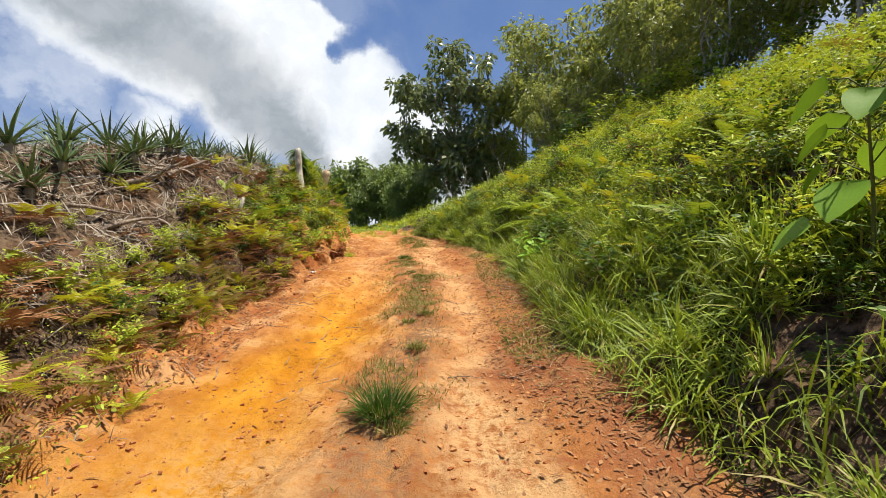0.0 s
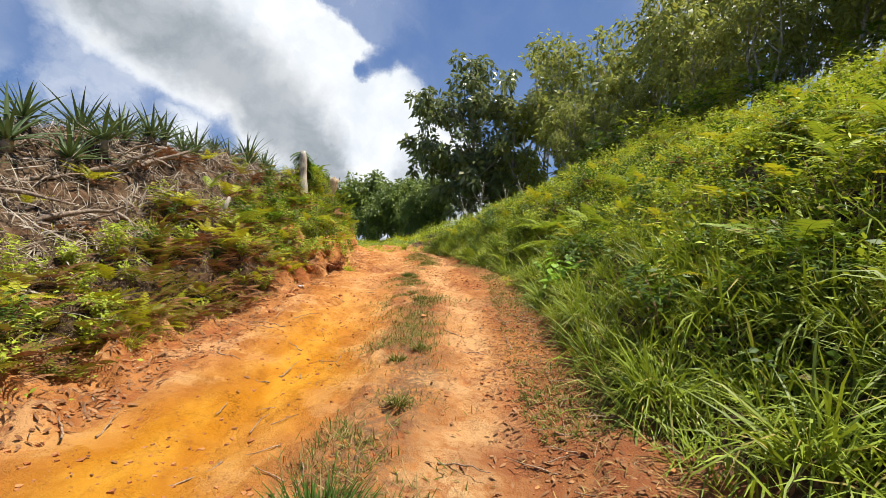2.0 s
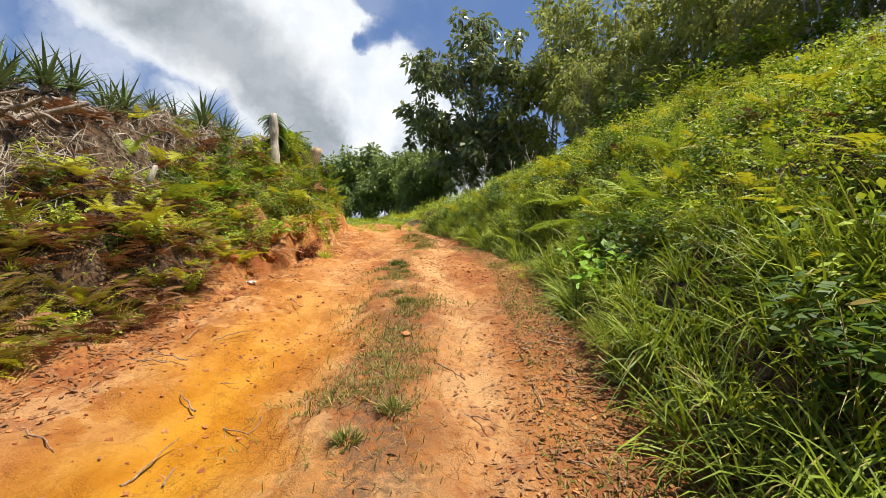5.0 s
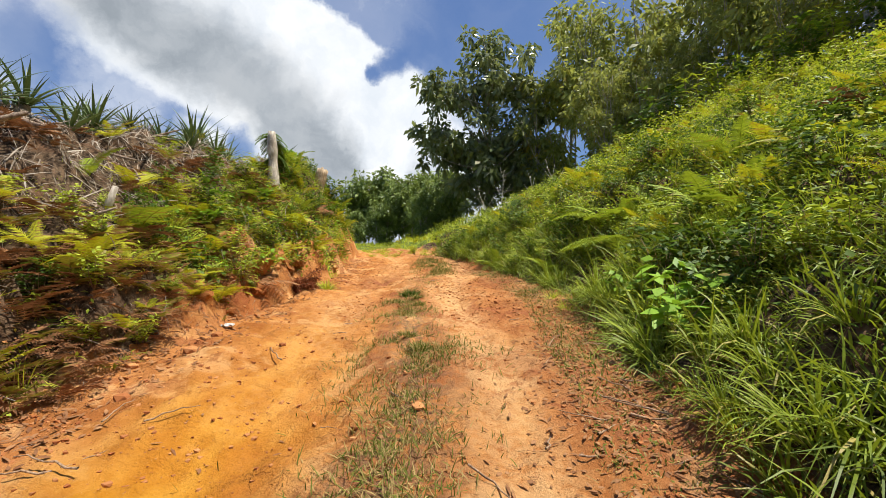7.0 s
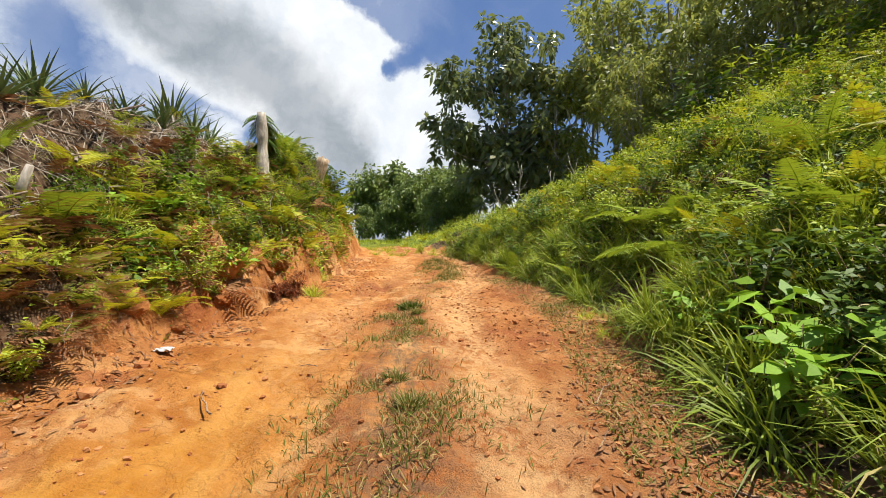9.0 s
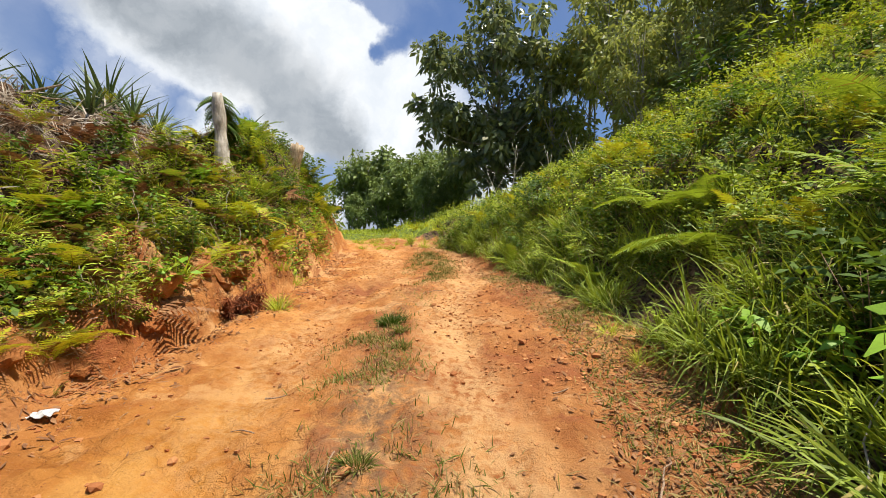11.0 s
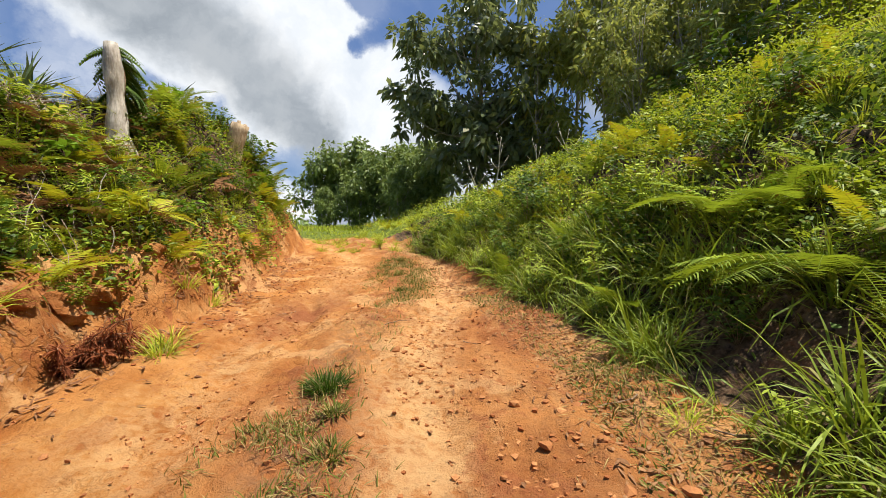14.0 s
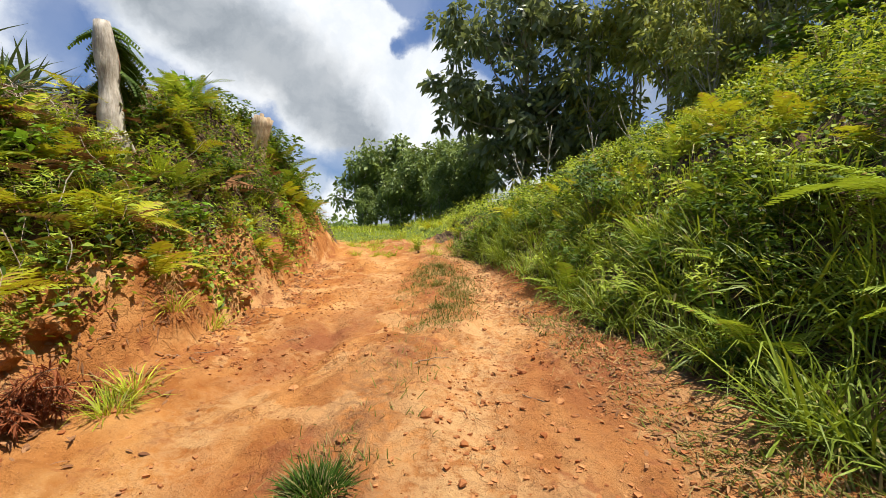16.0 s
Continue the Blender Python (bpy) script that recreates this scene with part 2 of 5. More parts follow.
SOIL, CLOD = soil_material(), stone_material()
M_GRASS = leaf_material("long_grass_blade", (0.0421, 0.0759, 0.00797), (0.352, 0.438, 0.0395), (0.42, 0.34, 0.1), 0.07, 0.52, 0.26, 0.3)
M_LIME = leaf_material("lime_grass_blade", (0.196, 0.259, 0.0161), (0.622, 0.669, 0.0598), (0.4, 0.32, 0.1), 0.1, 0.6, 0.28, 0.2)
M_TURF = leaf_material("short_grass_blade", (0.054, 0.078, 0.012), (0.208, 0.232, 0.044), (0.42, 0.3, 0.12), 0.35, 0.8, 0.26, 0.1)
M_TUFT = leaf_material("dark_tuft_blade", (0.018, 0.045, 0.006), (0.104, 0.184, 0.02), (0.3, 0.24, 0.1), 0.12, 0.75, 0.26, 0.12)
M_FERN = leaf_material("fern_frond", (0.101, 0.173, 0.013), (0.42, 0.52, 0.05), (0.3, 0.17, 0.04), 0.06, 0.58, 0.26)
M_BRACKEN = leaf_material("yellow_fern_frond", (0.205, 0.235, 0.0121), (0.641, 0.619, 0.0386), (0.36, 0.2, 0.05), 0.15, 0.6, 0.26)
M_OLIVE = leaf_material("olive_fern_frond", (0.096, 0.108, 0.012), (0.36, 0.344, 0.044), (0.3, 0.15, 0.06), 0.48, 0.6, 0.26, 0.25)
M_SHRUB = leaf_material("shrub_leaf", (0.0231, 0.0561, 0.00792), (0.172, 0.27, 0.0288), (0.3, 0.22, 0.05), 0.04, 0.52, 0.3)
M_HERB = leaf_material("herb_leaf", (0.106, 0.167, 0.0136), (0.552, 0.641, 0.0607), (0.33, 0.25, 0.06), 0.06, 0.55, 0.26)
M_BROAD = leaf_material("broad_leaf", (0.125, 0.259, 0.0192), (0.312, 0.499, 0.0468), (0.3, 0.3, 0.06), 0.0, 0.5, 0.26)
M_PINE = leaf_material("pineapple_leaf", (0.036, 0.064, 0.024), (0.153, 0.207, 0.081), (0.34, 0.26, 0.12), 0.05, 0.4, 0.12)
M_TREE = leaf_material("glossy_tree_leaf", (0.0378, 0.0546, 0.021), (0.296, 0.345, 0.158), (0.2, 0.19, 0.05), 0.03, 0.34, 0.32, 0.6)
M_WOODS = leaf_material("woodland_leaf", (0.0463, 0.0618, 0.017), (0.433, 0.477, 0.147), (0.32, 0.26, 0.05), 0.08, 0.45, 0.42)
M_FAR = leaf_material("far_tree_leaf", (0.065, 0.111, 0.0292), (0.321, 0.399, 0.113), (0.2, 0.2, 0.06), 0.03, 0.42, 0.25)
M_STRAW = dry_material("dead_straw", (0.1, 0.07, 0.046), (0.56, 0.47, 0.36))
M_DRYGRASS = dry_material("dry_trampled_grass", (0.17, 0.11, 0.035), (0.48, 0.34, 0.13))
M_GREYSTRAW = dry_material("weathered_stalk", (0.24, 0.19, 0.14), (0.56, 0.49, 0.4), 0.05)
M_LITTER = dry_material("fallen_leaf", (0.16, 0.065, 0.03), (0.42, 0.22, 0.1), 0.1)
M_RUST = dry_material("rust_dry_leaf", (0.11, 0.03, 0.016), (0.34, 0.115, 0.045), 0.2)
M_STUMP = bark_material("bleached_stump_wood", (0.66, 0.59, 0.49), (0.36, 0.3, 0.23), 10.0)
M_CUT = bark_material("brown_cut_wood", (0.6, 0.46, 0.3), (0.36, 0.24, 0.13), 12.0)
M_ROOT = bark_material("weathered_root_wood", (0.42, 0.32, 0.23), (0.15, 0.1, 0.07), 16.0)
M_BARK = bark_material("pale_tree_bark", (0.52, 0.48, 0.41), (0.2, 0.17, 0.13), 9.0, 0.3)
M_TWIG = bark_material("dry_twig", (0.46, 0.31, 0.19), (0.2, 0.12, 0.07), 30.0)
M_STEM = leaf_material("green_stem", (0.06, 0.084, 0.024), (0.176, 0.208, 0.064), (0.25, 0.18, 0.08), 0.0, 0.5, 0.1)
M_PAPER = dry_material("white_litter", (0.5, 0.48, 0.45), (0.66, 0.65, 0.62), 0.1)

# ---------------- shape of the land ----------------
rng = np.random.default_rng(7)
TABLE = np.random.default_rng(3).random((256, 256))


def vnoise(x, y, scale=1.0, shift=0):
    """Smooth value noise, -1 to 1."""
    x, y = np.asarray(x) * scale + shift * 17.31, np.asarray(y) * scale + shift * 9.77
    i, j = np.floor(x).astype(int), np.floor(y).astype(int)
    u, v = x - i, y - j
    u, v = u * u * (3 - 2 * u), v * v * (3 - 2 * v)
    a, b = TABLE[i % 256, j % 256], TABLE[(i + 1) % 256, j % 256]
    c, d = TABLE[i % 256, (j + 1) % 256], TABLE[(i + 1) % 256, (j + 1) % 256]
    return 2 * ((a * (1 - u) + b * u) * (1 - v) + (c * (1 - u) + d * u) * v) - 1


def fbm(x, y, scale, octaves=4, shift=0):
    return sum(vnoise(x, y, scale * 2 ** k, shift + k) * 0.5 ** k for k in range(octaves))


def road_z(y):
    return np.interp(y, [-300, -10, 0, 3, 5, 6.5, 8.4, 9.5, 12.5, 14, 17, 20, 23, 26, 30, 40, 60, 300], [-8, -0.25, 0, 0, 0.03, 0.12, 0.29, 0.4, 0.58, 0.66, 0.76, 1.02, 1.33, 1.46, 1.5, 1.5, 1.3, 1.0])


def left_edge(y):
    return np.interp(y, [-30, 2.4, 3.3, 5, 6.5, 9, 13, 16.5, 18.8, 21, 23, 26, 30, 40], [-2.2, -2.3, -2.45, -2.9, -3.1, -3.3, -3.5, -3.7, -4.2, -4.6, -5.0, -7.5, -14, -40])


def right_edge(y):
    return np.interp(y, [-30, 2.4, 5, 8, 11.5, 13.2, 16, 19, 21, 25, 30, 40], [1.8, 1.75, 1.4, 1.45, 1.5, 1.45, 0.6, -0.3, -1.4, -3.0, -4.8, -8])


def ledge_width(y):
    return np.interp(y, [-30, 5, 6.5, 9, 12], [0.9, 0.9, 0.85, 0.35, 0.02])


def strip_x(y):
    return np.interp(y, [0, 3, 6, 9.5, 12.5, 17, 20, 24], [-0.6, -0.5, -0.38, -0.55, -1.15, -1.1, -1.7, -4])


def land(x, y, fine=True):
    """Height of the ground."""
    x, y = np.asarray(x, float), np.asarray(y, float)
    wob = 0.22 * vnoise(x * 0, y, 0.9, 5) + 0.1 * vnoise(x * 0, y, 2.7, 6)
    le, re = left_edge(y) + wob, right_edge(y) + 0.8 * wob
    base = road_z(y)
    out = np.maximum(0, le - x)
    ledge = ledge_width(y)
    sl = np.maximum(0, out - ledge) * np.interp(y, [0, 11, 15.7, 19.4, 22], [1, 1, 1.4, 3.0, 2.0])
    top_l = np.interp(y, [-30, 0, 6, 9, 11, 15, 19.5, 21.5, 23, 25, 30], [2.2, 2.3, 2.5, 2.75, 2.8, 2.9, 2.72, 2.1, 1.2, 0.4, 0.0]) / 3.0
    hl = np.interp(sl, [0, 0.12, 0.35, 0.7, 1.5, 2.3, 2.9, 3.5, 6, 12, 40, 200], [0, 0.12, 0.42, 0.75, 1.5, 2.25, 2.75, 3.0, 3.15, 3.2, 2.0, -14]) * top_l
    hl = hl + np.interp(sl, [0, 0.12, 0.35, 0.7, 1.5], [0, 0.08, 0.15, 0.08, 0]) * np.interp(y, [13.2, 14.6], [1, 0])
    sr = np.maximum(0, x - re)
    up_r = np.interp(y, [-30, 18, 20.5, 23, 26, 35, 50, 90], [1, 1, 0.8, 0.55, 0.36, 0.24, 0.2, 0.0])
    hr = np.interp(sr, [0, 0.25, 0.5, 1, 2, 3.5, 5, 8, 12, 20, 40, 300], [0, 0.1, 0.24, 0.6, 1.4, 2.55, 3.6, 5.0, 6.3, 8.0, 9.0, 6]) * up_r
    side = np.minimum(1.0, (out + sr) * 1.5)
    z = base + hl + hr + 0.16 * np.minimum(out / ledge, 1) ** 1.5
    far = np.clip((np.hypot(x, y - 10) - 45) / 200, 0, 1)
    z = z * (1 - far) - 6 * far
    z = z + side * (0.16 * fbm(x, y, 0.7, 3, 20) + 0.11 * fbm(x, y, 2.6, 3, 30)) * (1 - far)
    heap = np.clip(sl / 0.5, 0, 1) * np.clip((5.0 - sl) / 2.0, 0, 1) * (x < 0)
    z = z + heap * (0.17 * fbm(x, y, 1.5, 2, 140) + 0.08 * fbm(x, y, 4.2, 2, 150))
    z = z + 0.16 * np.maximum(-0.3, fbm(x, y, 4.8, 3, 160)) * np.clip(out / 0.25, 0, 1) * np.clip((1.1 - sl) / 0.4, 0, 1)
    on = 1 - side
    ruts = -0.05 * np.exp(-((x - strip_x(y) - 0.85) / 0.33) ** 2) - 0.07 * np.exp(-((x - strip_x(y) + 1.05) / 0.5) ** 2)
    z = z + on * (ruts + 0.055 * fbm(x, y, 0.9, 3, 40) - 0.1 * np.exp(-((x + 2.35 + 0.2 * np.sin(y * 2)) / 0.16) ** 2) * np.exp(-((y - 15.3) / 1.3) ** 4))
    ragged_edge = strip_x(y) - 0.42 + 0.14 * fbm(x, y, 1.6, 3, 170)
    washed = np.clip((ragged_edge - x) / 0.07, 0, 1) * np.clip((x - ragged_edge + 1.5) / 0.7, 0, 1)
    z = z - on * 0.055 * washed * np.interp(y, [1, 2.5, 8, 10, 13, 16], [0.6, 1, 1, 0.5, 0.6, 0.2])
    if fine:
        lump = fbm(x, y, 6.5, 3, 50)
        z = z + (1 - far) * (0.03 + 0.05 * side) * lump + on * 0.016 * np.maximum(0, fbm(x, y, 16.0, 2, 60))
        z = z - on * 0.05 * np.maximum(0, fbm(x * 1.8, y, 1.2, 3, 70) - 0.45)
    return z


# ---------------- mesh tools ----------------
def quad_mesh(name, v, q, mat, smooth=True):
    v, q = np.asarray(v, np.float32).reshape(-1, 3), np.asarray(q, np.int32).reshape(-1, 4)
    me = bpy.data.meshes.new(name)
    me.vertices.add(len(v))
    me.vertices.foreach_set("co", v.ravel())
    me.loops.add(q.size)
    me.loops.foreach_set("vertex_index", q.ravel())
    me.polygons.add(len(q))
    me.polygons.foreach_set("loop_start", np.arange(0, q.size, 4, dtype=np.int32))
    me.polygons.foreach_set("use_smooth", np.full(len(q), smooth))
    me.update(calc_edges=True)
    me.materials.append(mat)
    return me


def join(parts):
    """Joins (verts, quads) pairs."""
    vs, qs, n = [], [], 0
    for v, q in parts:
        vs.append(v), qs.append(q + n)
        n += len(v)
    return np.concatenate(vs), np.concatenate(qs)


def unit(v):
    return v / np.maximum(1e-6, np.linalg.norm(v, axis=-1, keepdims=True))


BLADE = (0.7, 1.0, 0.75, 0.08)
LEAF = (0.12, 1.0, 0.85, 0.06)
SMALL = (0.2, 1.0, 0.08)


def ribbons(p, d, length, width, bend, profile, side=None, fold=0.0):
    """Blades or leaves: from p along d, drooping by bend, with the width profile; fold > 0 gives a raised or sunk midrib."""
    n, k = len(p), len(profile)
    d = unit(d)
    length, width, bend = (np.broadcast_to(np.asarray(a, float), n) for a in (length, width, bend))
    if side is None:
        side = np.cross(d, np.array([0, 0, 1.0])) + 1e-4
        turn = rng.normal(0, 0.5, (n, 1))
        side = unit(side) + turn * unit(np.cross(side, d))
    side = unit(side)
    t = np.linspace(0, 1, k)[None, :, None]
    line = p[:, None] + d[:, None] * (length[:, None, None] * t) + np.array([0, 0, -1.0]) * (bend * length)[:, None, None] * t ** 2
    half = side[:, None] * (width[:, None, None] * np.asarray(profile)[None, :, None] * 0.5)
    if fold:
        up = unit(np.cross(side, d))[:, None] * (width[:, None, None] * np.asarray(profile)[None, :, None] * fold)
        v = np.stack([line - half, line - up, line + half], 2).reshape(-1, 3)
        c = 3
    else:
        v = np.stack([line - half, line + half], 2).reshape(-1, 3)
        c = 2
    q = np.array([[[i * c + j, i * c + j + 1, (i + 1) * c + j + 1, (i + 1) * c + j] for j in range(c - 1)] for i in range(k - 1)]).reshape(-1, 4)
    return v, (q[None] + (np.arange(n) * k * c)[:, None, None]).reshape(-1, 4)


def tube(points, radii, sides=7, rough=0.0):
    pts, radii = np.asarray(points, float), np.asarray(radii, float)
    tan = unit(np.gradient(pts, axis=0))
    ref = np.array([1.0, 0.13, 0.07]) if abs(tan[0][2]) > 0.7 else np.array([0, 0, 1.0])
    a = unit(np.cross(tan, ref))
    b = np.cross(tan, a)
    ang = np.linspace(0, 2 * np.pi, sides, endpoint=False)
    r = radii[:, None] * (1 + rough * rng.normal(0, 1, (len(pts), sides)))
    v = pts[:, None] + r[..., None] * (a[:, None] * np.cos(ang)[None, :, None] + b[:, None] * np.sin(ang)[None, :, None])
    k = len(pts)
    q = [[i * sides + j, i * sides + (j + 1) % sides, (i + 1) * sides + (j + 1) % sides, (i + 1) * sides + j] for i in range(k - 1) for j in range(sides)]
    v = np.concatenate([v.reshape(-1, 3), pts[:1], pts[-1:]])
    n = k * sides
    for j in range(0, sides, 1):
        q.append([n, (j + 1) % sides, j, n])
        q.append([n + 1, (k - 1) * sides + j, (k - 1) * sides + (j + 1) % sides, n + 1])
    q = np.array(q)
    caps = q[-2 * sides:].copy()
    # close each end with quads that fan over two sides
    if sides % 2 == 0:
        caps = []
        for j in range(0, sides, 2):
            caps.append([n, (j + 2) % sides, (j + 1) % sides, j])
            e = (k - 1) * sides
            caps.append([n + 1, e + j, e + (j + 1) % sides, e + (j + 2) % sides])
        q = np.concatenate([q[:-2 * sides], np.array(caps)])
    else:
        q = q[:-2 * sides]
    return v, q


def thing(name, label, category, group="", kind="", at=None):
    ob = new(name)
    ob.empty_display_size = 0.1
    if at is not None:
        ob.matrix_world = at
    return tagged(ob, label, category, group, kind)


def part(name, mesh, parent, label="", m=None):
    ob = new(name, mesh)
    ob.parent = parent
    if m is not None:
        ob.matrix_local = m
    if label:
        ob["label"] = label
    return ob


def single(name, mesh, label, category, group="", kind="", m=None):
    ob = new(name, mesh)
    if m is not None:
        ob.matrix_world = m
    return tagged(ob, label, category, group, kind)


def ground_z(x, y):
    return float(land(np.array([x]), np.array([y]))[0])


def stand(x, y, sink=0.02, turn=None, lean=6.0, scale=1.0):
    """A pose on the ground."""
    turn = rng.uniform(0, 360) if turn is None else turn
    return pose(x, y, ground_z(x, y) - sink, rng.normal(0, lean), rng.normal(0, lean), turn) @ Matrix.Scale(scale, 4)


def put_copy(src, m):
    """A copy at a pose that may hold a scale."""
    ob = copy_thing(src, m)
    ob.matrix_basis = m
    return ob


# ---------------- plan of the place ----------------
BIG_LOBES = [(-0.4, 0, 10.9, 1.5), (0.8, 0, 9.4, 2.1), (-1.6, 0, 8.4, 2.0), (-3.4, 0.2, 8.6, 1.5), (2.2, 0, 7.2, 2.4), (-1.5, 0, 5.8, 2.6), (-3.2, 0, 5.4, 1.8), (1.4, 0.5, 4.6, 2.3), (-0.6, 0, 3.0, 2.4), (2.6, 0, 3.0, 2.0)]
FAR_TREES = [(-11.2, 45, 1.0, 0), (-8.6, 46, 1.05, 60), (-6.2, 42, 0.85, 130), (-5.0, 44, 0.9, 200), (-3.2, 40, 0.75, 20), (-1.8, 38, 0.7, 280), (-8, 41, 0.55, 10), (-10.4, 42, 0.45, 90), (3.2, 38, 0.9, 40), (5, 36, 0.9, 140), (-6, 50, 1.0, 200), (-3.8, 37, 0.5, 80)]
WOOD_LOBES = [(9.0, [(0, 0, 8, 1.6), (0.8, 0, 6.4, 1.6), (-0.8, 0.2, 5.6, 1.5), (0.4, 0, 4.2, 1.5), (-0.3, 0, 2.8, 1.2)]), (7.5, [(0, 0, 6.8, 1.3), (-0.7, 0, 5.4, 1.4), (0.7, 0, 4.4, 1.4), (0.1, 0, 3.0, 1.3)]), (10.5, [(0.4, 0, 9.4, 1.4), (-0.4, 0, 8.0, 1.6), (0.9, 0, 6.6, 1.5), (-0.5, 0, 5.2, 1.3)])]
WOOD_TREES = [(11, 22.5, 1.35), (14.5, 19, 1.3), (16.5, 17, 1.35), (15, 12.6, 1.2), (17.5, 13, 1.3), (18.5, 10, 1.2), (9.3, 28, 1.35), (11.8, 26, 1.35), (6.8, 35, 1.35), (8.5, 32, 1.3), (5.2, 33, 1.25), (7.2, 31, 1.2), (8.5, 27, 1.1), (6.6, 28, 1.0), (10.2, 24, 1.05), (9.4, 21, 0.8), (12.4, 20, 0.9), (13.6, 23, 1.0), (11.0, 17, 0.75), (14, 17, 0.9), (16, 20, 1.0), (13.2, 13.5, 0.8), (15.6, 14, 0.9), (17.5, 16, 1.0), (14.2, 10, 0.8), (17, 11, 0.9), (19, 13, 1.0), (7.9, 24, 0.62), (9.6, 18.5, 0.5), (6.2, 25.5, 0.6), (15.5, 6.5, 0.8), (18.5, 8, 0.9), (8.8, 22.5, 0.45), (10.6, 20, 0.45), (12.6, 17.5, 0.45), (7.0, 27, 0.5), (14.6, 14.8, 0.45), (11.4, 22, 0.5), (9.6, 25.5, 0.55), (16.2, 12.2, 0.5), (13.4, 19.6, 0.5)]
PINEAPPLES = [(-6.45, 6.7, 0.95), (-6.6, 7.5, 1.05), (-6.5, 8.4, 0.95), (-6.4, 9.0, 1.0), (-6.6, 9.6, 1.05), (-6.45, 10.2, 0.95), (-6.6, 10.8, 1.0), (-6.5, 11.4, 0.9), (-6.6, 12.0, 0.95), (-6.55, 12.7, 0.7), (-6.8, 13.4, 0.6), (-6.5, 14.6, 1.2), (-6.2, 13.9, 1.0), (-6.6, 13.6, 0.85), (-6.0, 14.5, 0.85), (-6.9, 15.1, 1.26), (-6.2, 15.3, 0.9), (-6.3, 18.5, 0.95), (-7.1, 8.2, 0.96), (-7.2, 7.2, 1.06), (-7.2, 9.4, 1.06), (-7.2, 10.4, 1.0), (-7.3, 11.2, 1.01), (-7.0, 5.4, 1.06), (-6.7, 5.9, 0.95), (-7.3, 4.3, 0.96), (-7.2, 12.4, 0.9), (-7.9, 6.2, 1.17), (-8.2, 9.2, 1.06), (-7.5, 14.2, 0.96), (-6.9, 16.1, 1.0)]
ROOTS = [(-5.7, 9.3, 1.3, 0.075, 35, -25, 0.28), (-5.9, 10.2, 1.0, 0.06, 10, 15, 0.15), (-5.3, 7.3, 1.1, 0.045, 55, -10, 0.12), (-5.6, 11.6, 1.0, 0.05, -35, 22, 0.14), (-6.4, 6.4, 0.9, 0.04, 40, -20, 0.1), (-5.2, 8.2, 0.8, 0.03, -20, 20, 0.08), (-6.5, 9.8, 1.0, 0.045, 70, -12, 0.12), (-5.9, 11.4, 0.9, 0.04, 15, 18, 0.1), (-5.0, 6.4, 0.8, 0.03, -45, 12, 0.08), (-6.3, 13.0, 0.9, 0.04, 35, -15, 0.1), (-5.5, 9.4, 0.7, 0.03, 80, 30, 0.08), (-6.6, 7.9, 0.8, 0.035, -60, -22, 0.12), (-6.0, 8.9, 1.3, 0.07, 25, -28, 0.2), (-6.1, 10.6, 1.2, 0.055, -30, 25, 0.1), (-6.2, 7.6, 1.1, 0.04, 60, -15, 0.08), (-5.6, 7.0, 0.9, 0.035, 10, 10, 0.08), (-5.8, 12.2, 0.8, 0.04, -50, 20, 0.08), (-5.5, 5.6, 1.0, 0.03, 30, 5, 0.06), (-4.9, 10.0, 0.7, 0.035, 35, -25, 0.1)]
HEART_AT = (3.12, 3.1)
